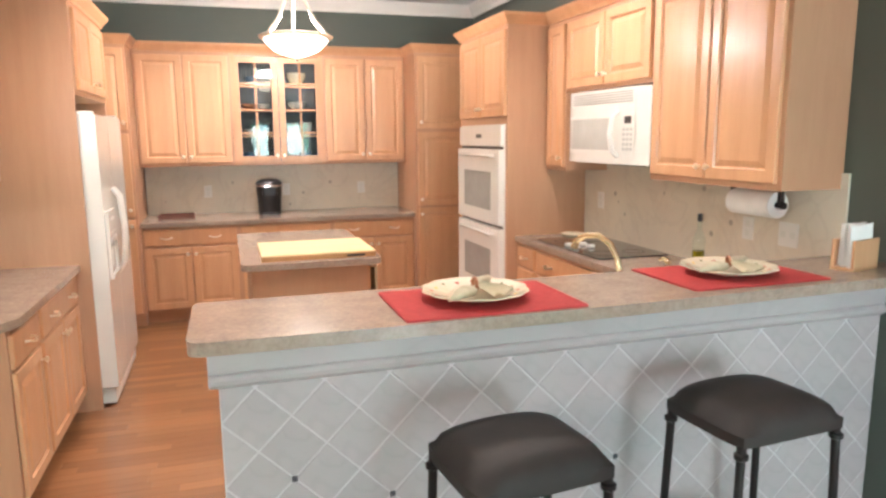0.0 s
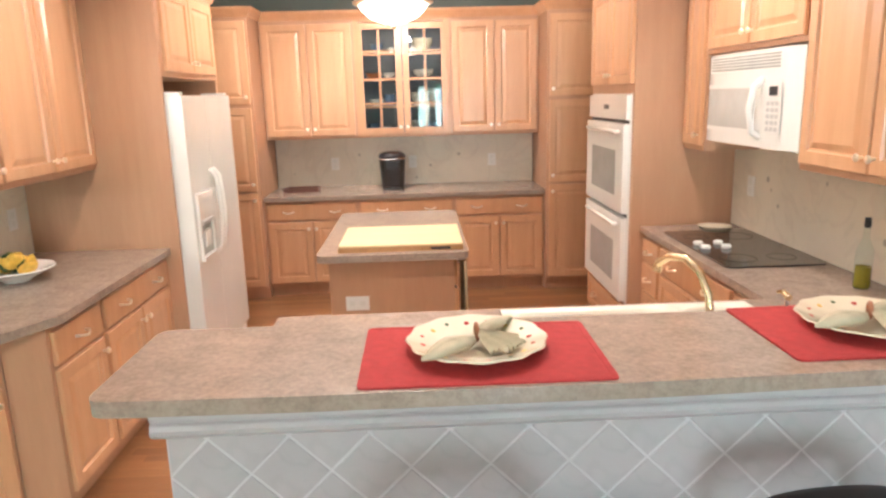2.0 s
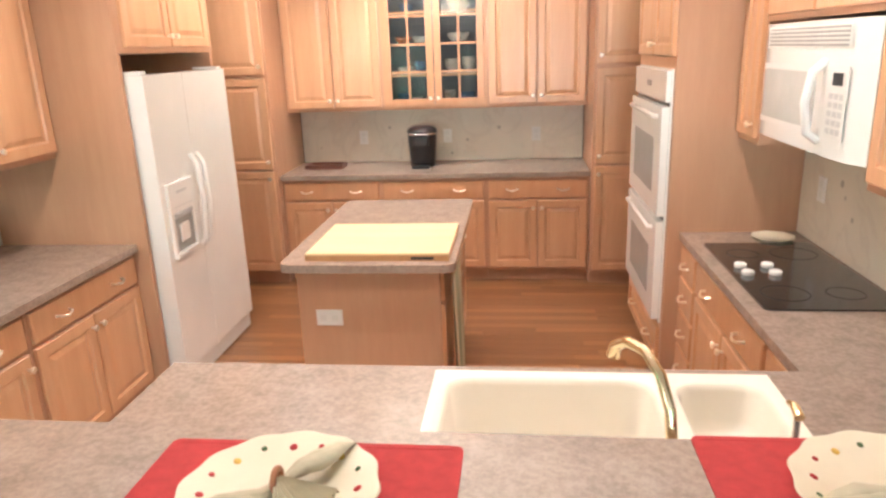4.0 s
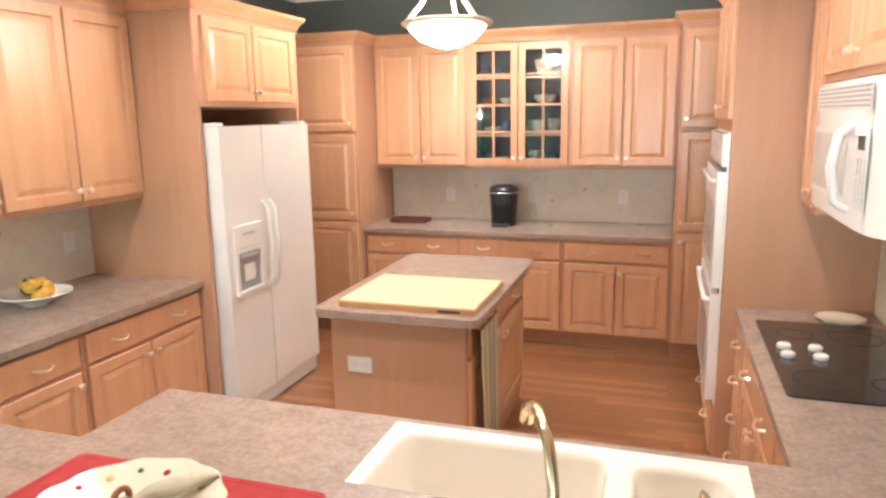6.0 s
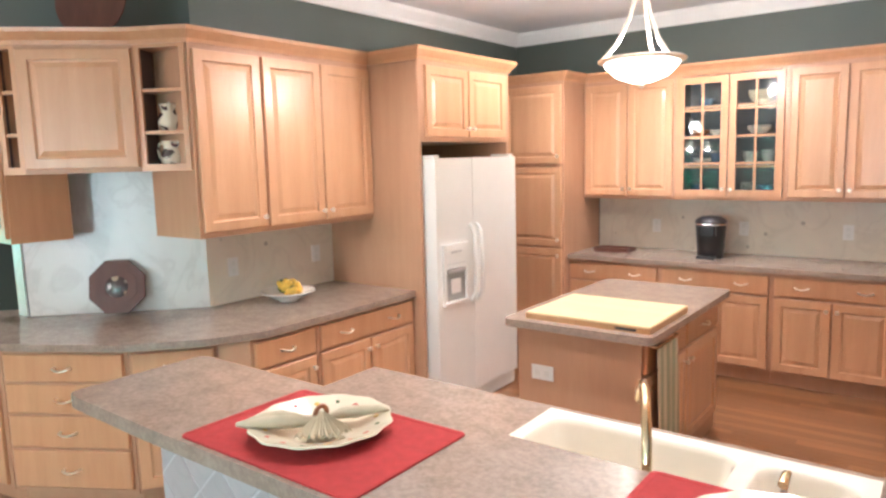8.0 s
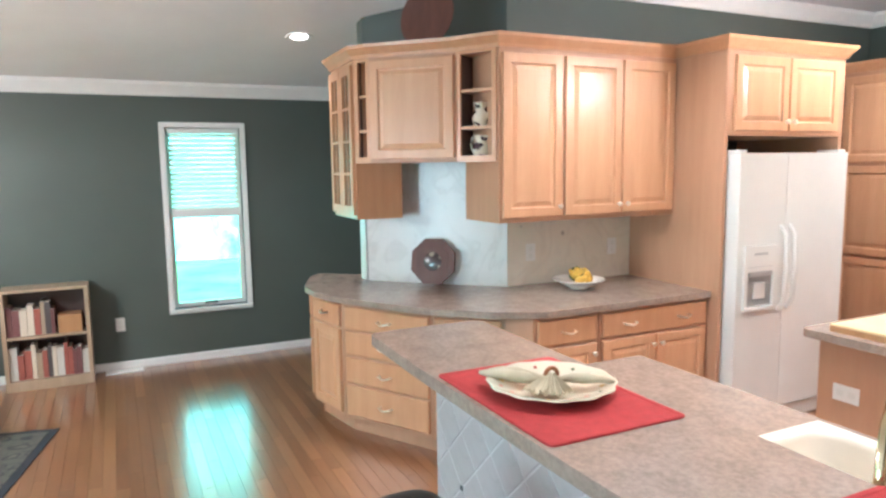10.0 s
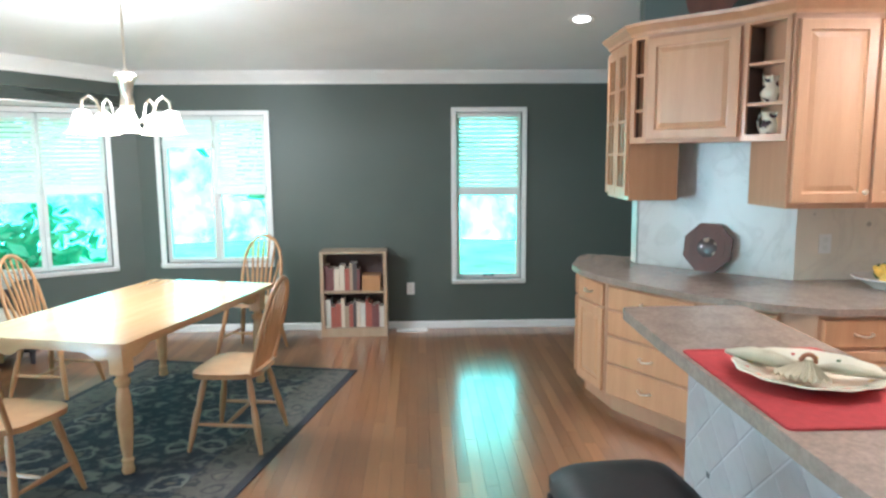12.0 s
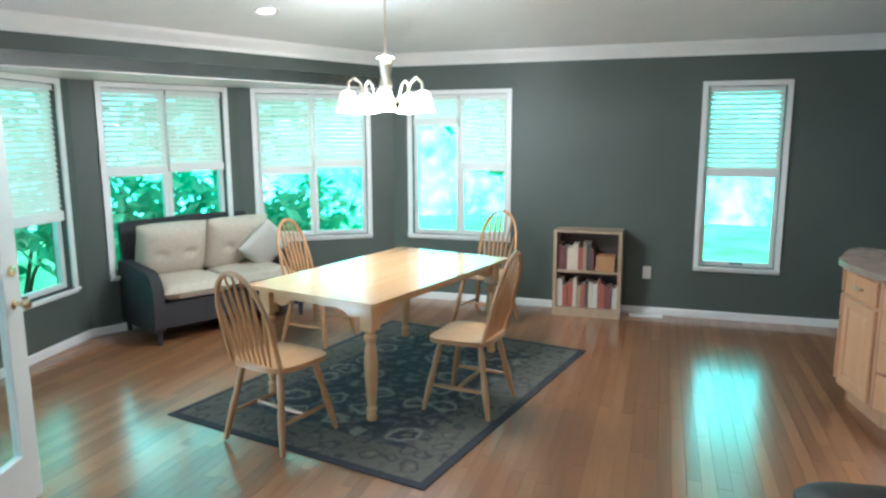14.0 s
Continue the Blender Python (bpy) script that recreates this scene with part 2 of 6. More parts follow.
def rug_mat(name, a, c, e, scale=3.8):
    mat, n, l, b = material(name)
    v = coords(n, l)
    wob, sh = n.new("ShaderNodeTexNoise"), n.new("ShaderNodeVectorMath")
    wob.inputs["Scale"].default_value = 9.0
    l.new(v, wob.inputs["Vector"])
    sh.operation = "MULTIPLY_ADD"
    sh.inputs[1].default_value = (0.16, 0.16, 0)
    l.new(wob.outputs["Color"], sh.inputs[0])
    l.new(v, sh.inputs[2])
    vo = n.new("ShaderNodeTexVoronoi")
    vo.inputs["Scale"].default_value = scale
    vo.inputs["Randomness"].default_value = 0.45
    l.new(sh.outputs[0], vo.inputs["Vector"])
    rings = ramp(n, l, vo.outputs["Distance"], [(0.08, e), (0.14, a), (0.24, a), (0.29, c), (0.34, c), (0.40, a)])
    f = noise_tex(n, l, v, 16, 4)
    col = mixc(n, l, ramp(n, l, f, [(0.48, (0, 0, 0)), (0.62, (0.4, 0.4, 0.4))]), rings, c)
    l.new(col, b.inputs["Base Color"])
    b.inputs["Roughness"].default_value = 0.95
    bump(n, l, b, noise_tex(n, l, v, 160, 2), 0.5, 0.004)
    return mat


RUG_IN = rug_mat("rug_field", (0.032, 0.034, 0.048), (0.21, 0.195, 0.17), (0.16, 0.13, 0.10))
RUG_BORDER = rug_mat("rug_border", (0.115, 0.102, 0.085), (0.045, 0.042, 0.045), (0.17, 0.14, 0.11), 7.0)
RUG_EDGE = plain("rug_edge", (0.03, 0.03, 0.038), 0.95, bumpy=0.5)


# ---- mesh helpers ----
def box(bm, x0, x1, y0, y1, z0, z1):
    v = [bm.verts.new((x, y, z)) for z in (z0, z1) for x, y in ((x0, y0), (x1, y0), (x1, y1), (x0, y1))]
    for f in ((3, 2, 1, 0), (4, 5, 6, 7), (0, 1, 5, 4), (1, 2, 6, 5), (2, 3, 7, 6), (3, 0, 4, 7)):
        bm.faces.new([v[i] for i in f])
    return bm


def boxes(*args):
    bm = bmesh.new()
    for a in args:
        box(bm, *a)
    return bm


def prism(bm, pts, z0, z1):
    """A slab over the outline pts, given counter-clockwise."""
    lo, hi = [bm.verts.new((x, y, z0)) for x, y in pts], [bm.verts.new((x, y, z1)) for x, y in pts]
    bm.faces.new(hi), bm.faces.new(lo[::-1])
    k = len(pts)
    for i in range(k):
        bm.faces.new((lo[i], lo[(i + 1) % k], hi[(i + 1) % k], hi[i]))
    return bm


def soft_outline(pts, r, steps=4):
    out, k = [], len(pts)
    for i in range(k):
        p, a, c = Vector(pts[i]), Vector(pts[i - 1]), Vector(pts[(i + 1) % k])
        d1, d2 = (a - p), (c - p)
        rr = min(r, d1.length * 0.45, d2.length * 0.45)
        s, e = p + d1.normalized() * rr, p + d2.normalized() * rr
        for j in range(steps + 1):
            t = j / steps
            out.append(tuple(s * (1 - t) ** 2 + p * 2 * t * (1 - t) + e * t * t))
    return out


def lathe(bm, profile, seg=20, at=(0, 0, 0)):
    """Turned about z. profile: (radius, height), from the bottom up."""
    rings = []
    for r, z in profile:
        if r < 1e-5:
            rings.append([bm.verts.new((at[0], at[1], at[2] + z))])
        else:
            rings.append([bm.verts.new((at[0] + r * math.cos(2 * math.pi * i / seg), at[1] + r * math.sin(2 * math.pi * i / seg), at[2] + z)) for i in range(seg)])
    for a, c in zip(rings, rings[1:]):
        for i in range(seg):
            j = (i + 1) % seg
            if len(a) == 1 and len(c) == 1:
                break
            if len(a) == 1:
                bm.faces.new((a[0], c[j], c[i]))
            elif len(c) == 1:
                bm.faces.new((a[i], a[j], c[0]))
            else:
                bm.faces.new((a[i], a[j], c[j], c[i]))
    return bm


def tube(bm, pts, radii, seg=8):
    pts = [Vector(p) for p in pts]
    if isinstance(radii, (int, float)):
        radii = [radii] * len(pts)
    rings, side = [], None
    for i, p in enumerate(pts):
        d = (pts[min(i + 1, len(pts) - 1)] - pts[max(i - 1, 0)]).normalized()
        if side is None:
            side = d.orthogonal().normalized()
        side = (side - d * side.dot(d)).normalized()
        up = d.cross(side)
        rings.append([bm.verts.new(p + (side * math.cos(2 * math.pi * k / seg) + up * math.sin(2 * math.pi * k / seg)) * radii[i]) for k in range(seg)])
    for a, c in zip(rings, rings[1:]):
        for k in range(seg):
            bm.faces.new((a[k], a[(k + 1) % seg], c[(k + 1) % seg], c[k]))
    bm.faces.new(rings[0][::-1]), bm.faces.new(rings[-1])
    return bm


def moved(bm, m):
    bm.transform(m)
    return bm


def finish(bm, name, mat, smooth=False, bevel=0.0, segs=2):
    if bevel:
        bmesh.ops.bevel(bm, geom=[e for e in bm.edges if len(e.link_faces) == 2 and e.calc_face_angle(0) > 0.6], offset=bevel, segments=segs, profile=0.6, affect="EDGES", clamp_overlap=True)
    bmesh.ops.recalc_face_normals(bm, faces=bm.faces)
    me = bpy.data.meshes.new(name)
    bm.to_mesh(me)
    bm.free()
    me.materials.append(mat)
    if smooth:
        me.polygons.foreach_set("use_smooth", [True] * len(me.polygons))
        me.set_sharp_from_angle(angle=radians(38))
    return me


def part(name, bm, mat, parent, label="", smooth=False, bevel=0.0, segs=2):
    ob = new(name, finish(bm, name, mat, smooth, bevel, segs))
    ob.parent = parent
    if label:
        tagged(ob, label)
    return ob


def again(ob, m, parent=None):
    """The same mesh once more, at m under its parent."""
    c = new(ob.name.split(".")[0], ob.data)
    c.parent = parent or ob.parent
    c.matrix_basis = m
    if "label" in ob:
        c["label"] = ob["label"]
    return c


def single(name, bm, mat, label, category="", group="", kind="", smooth=False, bevel=0.0, m=None, segs=2):
    ob = new(name, finish(bm, name, mat, smooth, bevel, segs))
    if m is not None:
        ob.matrix_world = m
    return tagged(ob, label, category, group, kind)


def thing(name, m, label, category, group="", kind=""):
    ob = new(name)
    ob.matrix_world = m
    ob.empty_display_size = 0.1
    return tagged(ob, label, category, group, kind)


# ---- the building ----
def wall(name, p, q, z0, z1, openings=(), thick=0.14, mat=None, label="dark green painted wall"):
    """A wall from p to q with the room on its right hand; openings: (from, to, bottom, top) along it."""
    p, q = Vector(p), Vector(q)
    length = (q - p).length
    bm = bmesh.new()
    xs = 0.0
    for a, b, lo, hi in sorted(openings):
        box(bm, xs, a, 0, thick, z0, z1)
        box(bm, a, b, 0, thick, z0, lo)
        if hi < z1:
            box(bm, a, b, 0, thick, hi, z1)
        xs = b
    box(bm, xs, length, 0, thick, z0, z1)
    m = pose(p.x, p.y, 0, 0, 0, math.degrees(math.atan2(q.y - p.y, q.x - p.x)))
    return single(name, bm, mat or GREEN, label, kind="structure", m=m), m, length


WX, WY = -1.72, 0.16
P0, P1, P2, P3 = (WX, WY), (-0.88, -1.10), (0.47, -1.745), (1.79, -1.51)
HD = Vector((0.906, -0.423)).normalized()
HN = Vector((0.423, 0.906)).normalized()
W_TOP = 2.15
KX = 0.80
walls = {}
walls["w"] = wall("wall_west", (WX, WY), (WX, 5.0), 0, 3.0, [(0.215, 1.20, 0.68, 2.08), (3.01, 3.645, 0.49, 2.10)])
walls["b1"] = wall("wall_bay", P3, P2, 0, W_TOP, [(0.12, 1.18, 0.47, 2.09)])
walls["b2"] = wall("wall_bay", P2, P1, 0, W_TOP, [(0.24, 1.34, 0.50, 2.09)])
walls["b3"] = wall("wall_bay", P1, P0, 0, W_TOP, [(0.17, 1.24, 0.68, 2.09)])
HE = tuple(Vector(P0) + HD * 9.2)
wall("wall_header", tuple(Vector(P0) + HD * 3.72), P0, W_TOP, 3.0, thick=0.12)
walls["s"] = wall("wall_south", HE, tuple(Vector(P0) + HD * 3.74), 0, 3.0, [(2.2, 3.9, 0.02, 2.05)])
wall("wall_north", (WX, 4.99), (-0.60, 4.99), 0, 3.0)
single("wall_stub", prism(bmesh.new(), [(KX, 5.125), (KX, 9.0), (KX - 0.2, 9.0), (-0.60, 5.2), (-0.62, 4.97), (-0.05, 4.385), (0.07, 4.385)], 0, 3.0), GREEN, "dark green wall end behind the angled cabinets", kind="structure")
wall("wall_kitchen_north", (KX + 0.001, 8.84), (5.20, 8.84), 0, 3.0)
wall("wall_kitchen_east", (5.06, 8.98), (5.06, 3.35), 0, 3.0, thick=0.12)
wall("wall_hall_east", (7.2, 9.0), (7.2, -3.9), 0, 3.0, mat=WHITE, label="plain white painted wall")
wall("wall_hall_north", (5.3, 6.2), (7.3, 6.2), 0, 3.0, mat=WHITE, label="plain white painted wall")

bm = bmesh.new()
K = 0.17
CAP = 0.53 / K
hx, hy = WX + CAP, WY + (CAP * (1 - HN.x)) / HN.y
far = Vector(P0) + HD * 9.2
farh = far + HN * CAP


def flat_poly(bm, pts):
    return bm.faces.new([bm.verts.new(p) for p in pts])


for pts in ([(WX, WY, 2.47), (hx, hy, 3.0), (hx, 5.0, 3.0), (WX, 5.0, 2.47)],
            [(WX, WY, 2.47), (far.x, far.y, 2.47), (farh.x, farh.y, 3.0), (hx, hy, 3.0)],
            [(hx, hy, 3.0), (farh.x, farh.y, 3.0), (farh.x, 9.0, 3.0), (0.8, 9.0, 3.0), (0.8, 5.0, 3.0), (hx, 5.0, 3.0)],
            [(0.8, 5.0, 2.8), (hx, 5.0, 3.0), (0.8, 5.0, 3.0)]):
    flat_poly(bm, pts)
bmesh.ops.remove_doubles(bm, verts=bm.verts, dist=0.001)
ext = bmesh.ops.extrude_face_region(bm, geom=bm.faces[:])
bmesh.ops.translate(bm, verts=[g for g in ext["geom"] if isinstance(g, bmesh.types.BMVert)], vec=(0, 0, 0.12))
single("ceiling", bm, CEILING, "white ceiling, flat over the kitchen and sloping over the dining area", kind="structure")
bm = prism(bmesh.new(), [tuple(Vector(P0) + HD * 3.75), P0, (-1.02, -1.22), (0.42, -1.90), (2.0, -1.70)][::-1], W_TOP - 0.01, W_TOP + 0.1)
single("bay_ceiling", bm, WHITE, "white painted soffit over the bay windows", kind="structure")
bm = prism(bmesh.new(), [(WX - 0.1, 5.1), (WX - 0.1, WY - 0.1), (-0.98, -1.22), (0.44, -1.88), (1.86, -1.62), (7.3, -4.05), (7.3, 9.1), (0.6, 9.1), (0.6, 5.1)], -0.12, -0.006)
floor = single("floor", bm, FLOORWOOD, "orange-brown oak strip floor with a satin finish", kind="structure")


def trim_run(name, p, q, profile, z, mat, label):
    """A moulding along p-q with the room on the right; profile: (out from the wall, height)."""
    p, q = Vector(p), Vector(q)
    n = len(profile)
    bm = bmesh.new()
    ends = []
    for x in (0, (q - p).length):
        ends.append([bm.verts.new((x, -a, z + h)) for a, h in profile])
    for i in range(n):
        bm.faces.new((ends[0][i], ends[0][(i + 1) % n], ends[1][(i + 1) % n], ends[1][i]))
    bm.faces.new(ends[0]), bm.faces.new(ends[1][::-1])
    return single(name, bm, mat, label, kind="structure", m=pose(p.x, p.y, 0, 0, 0, math.degrees(math.atan2(q.y - p.y, q.x - p.x))))


CROWN = [(0.002, 0), (0.02, 0), (0.03, 0.03), (0.075, 0.09), (0.085, 0.118), (0.002, 0.118)]
BASE = [(0.002, 0.0), (0.014, 0.0), (0.014, 0.06), (0.009, 0.07), (0.002, 0.07)]
for p, q in (((WX, WY), (WX, 5.0)), (tuple(Vector(P0) + HD * 9.0), P0)):
    trim_run("crown_moulding", p, q, CROWN, 2.365, WHITE, "white crown moulding under the sloping ceiling")
for p, q in (((KX, 5.12), (KX, 8.84)), ((KX, 8.84), (5.06, 8.84)), ((5.06, 8.84), (5.06, 3.35))):
    trim_run("crown_moulding", p, q, CROWN, 2.88, WHITE, "white crown moulding under the flat ceiling")
for p, q in ((P3, P2), (P2, P1), (P1, P0), ((WX, WY), (WX, 5.0)), ((5.06, 3.79), (5.06, 3.35)), (HE, P3)):
    trim_run("baseboard", p, q, BASE, 0, WHITE, "white painted baseboard")
A = Vector((-0.62, 4.97)), Vector((-0.05, 4.385))
trim_run("crown_moulding", (-0.62, 4.97), (-0.05, 4.385), CROWN, 2.49, WHITE, "white crown moulding under the sloping ceiling")


# ---- windows ----
def window(m, a, b, lo, hi, lights, blinds, cat="window"):
    w = thing("window_1", m @ pose(a, 0, lo), "white-trimmed window with bright garden light behind the glass", cat, kind="structure")
    W, H = b - a, hi - lo
    t = 0.045
    fr = boxes((-t, 0, -0.02, 0, -t, H + t), (W, W + t, -0.02, 0, -t, H + t), (0, W, -0.02, 0, H, H + t), (0, W, -0.022, 0, -t, 0))
    part("window_frame", fr, WHITE, w, bevel=0.003)
    part("window_sill", boxes((-t, W + t, -0.045, 0.05, -0.02, 0.0)), WHITE, w, bevel=0.004)
    step = W / lights
    for k in range(lights):
        x0, x1 = k * step, (k + 1) * step
        s = 0.04
        sash = boxes((x0 + 0.002, x0 + s, 0.05, 0.10, 0, H), (x1 - s, x1 - 0.002, 0.05, 0.10, 0, H), (x0 + s, x1 - s, 0.05, 0.10, 0, s), (x0 + s, x1 - s, 0.05, 0.10, H - s, H))
        part("sash", sash, VINYL, w, bevel=0.003)
        p = part("pane", boxes((x0 + s, x1 - s, 0.072, 0.076, s, H - s)), PANE, w)
        p.visible_shadow = False
        part("crank_handle", tube(bmesh.new(), [(x0 + step / 2 - 0.05, 0.045, 0.025), (x0 + step / 2, 0.03, 0.035), (x0 + step / 2 + 0.06, 0.03, 0.03)], 0.008, 6), DARK if lights == 1 else VINYL, w)
    for k, drop in enumerate(blinds):
        x0, x1 = k * step + 0.012, (k + 1) * step - 0.012
        bl = thing("window_blind", m @ pose(a + x0, 0.03, hi - 0.01), "white horizontal slat blind, half lowered" if drop > 0.4 else "white horizontal slat blind, mostly raised", "window blind", "blinds at the windows")
        n = max(3, int(drop / 0.042))
        part("headrail", boxes((0, x1 - x0, -0.02, 0.02, -0.04, 0)), BLIND_RAIL, bl, bevel=0.002)
        part("bottom_rail", boxes((0, x1 - x0, -0.022, 0.022, -drop - 0.075, -drop)), BLIND_RAIL, bl, bevel=0.004)
        first = part("slat", moved(boxes((0.004, x1 - x0 - 0.004, -0.02, 0.02, -0.0012, 0.0012)), pose(0, 0, 0, 61)), BLIND, bl)
        for j in range(n):
            z = -0.06 - j * (drop - 0.07) / (n - 1)
            if j == 0:
                first.location.z = z
            else:
                again(first, pose(0, 0, z))
        for cx in (0.1, x1 - x0 - 0.1):
            part("cord", tube(bmesh.new(), [(cx, 0, -0.03), (cx, 0, -drop)], 0.0015, 5), BLIND, bl)
    return w


window(walls["w"][1], 0.215, 1.20, 0.68, 2.08, 2, (0.22, 0.66))
window(walls["w"][1], 3.01, 3.645, 0.49, 2.10, 1, (0.71,))
window(walls["b1"][1], 0.12, 1.18, 0.47, 2.09, 1, (0.98,))
window(walls["b2"][1], 0.24, 1.34, 0.50, 2.09, 2, (0.66, 0.64))
window(walls["b3"][1], 0.17, 1.24, 0.68, 2.09, 2, (0.70, 0.64))

# Added fill lamp in an unseen doorway, tilted up to brighten bar and ceiling.
area("daylight", walls["s"][1] @ pose(3.05, 0.16, 1.05, 112, 0, 180), 1.6, 1.9, 170, DAY)

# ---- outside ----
# Self-lit backdrop ring that also lights the rooms through the panes.
GARDEN_GLOW = backdrop_mat()
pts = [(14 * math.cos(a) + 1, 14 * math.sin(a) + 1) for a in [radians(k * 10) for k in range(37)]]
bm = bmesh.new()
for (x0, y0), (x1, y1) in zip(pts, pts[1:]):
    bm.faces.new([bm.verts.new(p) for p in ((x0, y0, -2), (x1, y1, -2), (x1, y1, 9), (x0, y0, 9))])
single("backdrop", bm, GARDEN_GLOW, "glowing backdrop of leafy garden and trees, standing in for outdoor light", kind="structure")
LAWN = plain("lawn", (0.19, 0.40, 0.15), 0.9, vary=0.55, scale=0.9)
single("ground", prism(bmesh.new(), [(-60, -60), (60, -60), (60, 60), (-60, 60)], -0.6, -0.45), LAWN, "sunlit green lawn outside", kind="structure")

LEAF = translucent("garden_leaf", (0.13, 0.40, 0.22), 0.5)
BARK = plain("bark", (0.12, 0.09, 0.06), 0.9, vary=0.3, scale=20, bumpy=0.6)


def shrub(x, y, r, h, seed, n=520, leaf=0.075, stemmed=False):
    g = thing("tree" if stemmed else "shrub", pose(x, y, -0.45), "leafy green garden tree outside the windows" if stemmed else "leafy green garden shrub outside the windows", "tree" if stemmed else "shrub", "garden plants")
    q = random.Random(seed)
    bm = bmesh.new()
    limbs = []
    for k in range(5 if stemmed else 7):
        a = 6.28 * k / 6 + q.uniform(-0.3, 0.3)
        tip = (r * 0.6 * math.cos(a), r * 0.6 * math.sin(a), h * q.uniform(0.65, 0.95))
        base_h = h * 0.35 if stemmed else 0.0
        tube(bm, [(0, 0, base_h), (tip[0] * 0.4, tip[1] * 0.4, base_h + (tip[2] - base_h) * 0.55), tip], [0.035, 0.02, 0.008], 6)
        limbs.append(tip)
    if stemmed:
        tube(bm, [(0, 0, 0), (0.03, 0.02, h * 0.25), (0, 0, h * 0.5)], [0.09, 0.07, 0.04], 8)
    part("trunk", bm, BARK, g, smooth=True)
    verts, faces = [], []
    for k in range(n):
        t = limbs[k % len(limbs)]
        c = Vector((t[0] + q.gauss(0, r * 0.33), t[1] + q.gauss(0, r * 0.33), t[2] * q.uniform(0.55, 1.12) + q.gauss(0, h * 0.06)))
        e = Euler((q.uniform(-1.2, 1.2), q.uniform(-1.2, 1.2), q.uniform(0, 6.28)))
        sz = leaf * q.uniform(0.6, 1.3)
        i = len(verts)
        for p_ in ((0, -1.1, 0), (0.5, 0, 0.12), (0, 1.1, 0), (-0.5, 0, 0.12)):
            w_ = Vector(p_) * sz
            w_.rotate(e)
            verts.append(c + w_)
        faces += [(i, i + 1, i + 2), (i, i + 2, i + 3)]
    me = bpy.data.meshes.new("crown")
    me.from_pydata(verts, [], faces)
    me.materials.append(LEAF)
    o = new("crown", me)
    o.parent = g


for k, (x_, y_, r_, h_, st) in enumerate(((0.9, -3.4, 0.8, 1.6, False), (-0.4, -3.6, 0.9, 1.9, False), (-1.9, -2.9, 0.8, 1.7, False), (2.2, -3.2, 0.7, 1.5, False), (-3.2, -1.9, 0.8, 1.5, False),
                                             (-0.9, -5.6, 1.6, 4.2, True), (1.8, -6.0, 1.5, 4.4, True), (-4.2, -3.8, 1.5, 4.0, True), (-6.6, 2.6, 0.5, 0.95, False), (-7.6, 0.6, 1.2, 3.6, True))):
    shrub(x_, y_, r_, h_, 30 + k, 520 if st else 560, 0.17 if st else 0.11, st)

# ---- cabinets ----
def raised(w, h, t=0.02, rail=0.055):
    """A raised-panel front, its lower left back corner at the origin, facing -y."""
    bm = bmesh.new()
    if h < 0.22:
        steps = [(0, 0), (0, -t + 0.005), (0.006, -t)]
    else:
        steps = [(0, 0), (0, -t + 0.004), (0.004, -t), (rail, -t), (rail + 0.004, -t + 0.009), (rail + 0.012, -t + 0.011), (rail + 0.04, -t + 0.002)]
    rings = [[bm.verts.new(p) for p in ((i, y, i), (w - i, y, i), (w - i, y, h - i), (i, y, h - i))] for i, y in steps]
    for a, c in zip(rings, rings[1:]):
        for k in range(4):
            bm.faces.new((a[k], a[(k + 1) % 4], c[(k + 1) % 4], c[k]))
    bm.faces.new(rings[-1]), bm.faces.new(rings[0][::-1])
    return bm


def knob_bm():
    return moved(lathe(bmesh.new(), [(0.006, 0), (0.005, 0.012), (0.013, 0.018), (0.016, 0.024), (0.012, 0.030), (0, 0.032)], 12), pose(0, 0, 0, 90))


def pull_bm():
    pts = [(-0.045, 0, 0), (-0.042, -0.02, 0), (-0.02, -0.03, -0.006), (0, -0.032, -0.009), (0.02, -0.03, -0.006), (0.042, -0.02, 0), (0.045, 0, 0)]
    return tube(bmesh.new(), pts, [0.007, 0.006, 0.005, 0.006, 0.005, 0.006, 0.007], 8)


KNOB = finish(knob_bm(), "knob", NICKEL, True)
PULL = finish(pull_bm(), "pull", NICKEL, True)


def hardware(kind, parent, x, y, z):
    ob = new("knob" if kind == "knob" else "pull", KNOB if kind == "knob" else PULL)
    ob.parent, ob.location = parent, (x, y, z)
    tagged(ob, "pale brass knob" if kind == "knob" else "pale brass bow pull")


def glazed(bm_parent, w, h, parent, cols=2, rows=4, rail=0.055):
    t = 0.02
    fr = boxes((0, rail, -t, 0, 0, h), (w - rail, w, -t, 0, 0, h), (rail, w - rail, -t, 0, 0, rail), (rail, w - rail, -t, 0, h - rail, h))
    d = part("glass_door", fr, MAPLE, parent, "maple door frame with divided glass panes", bevel=0.002)
    iw, ih = w - 2 * rail, h - 2 * rail
    mb = bmesh.new()
    for k in range(1, cols):
        box(mb, rail + iw * k / cols - 0.008, rail + iw * k / cols + 0.008, -t + 0.003, -0.004, rail, h - rail)
    for k in range(1, rows):
        for c in range(cols):
            box(mb, rail + iw * c / cols + (0.0085 if c else 0), rail + iw * (c + 1) / cols - (0.0085 if c < cols - 1 else 0), -t + 0.003, -0.004, rail + ih * k / rows - 0.008, rail + ih * k / rows + 0.008)
    part("muntins", mb, MAPLE, d)
    for c in range(cols):
        for k in range(rows):
            p = part("pane", boxes((rail + iw * c / cols + 0.009, rail + iw * (c + 1) / cols - 0.009, -0.011, -0.009, rail + ih * k / rows + 0.009, rail + ih * (k + 1) / rows - 0.009)), PANE, d)
            p.visible_shadow = False
    return d


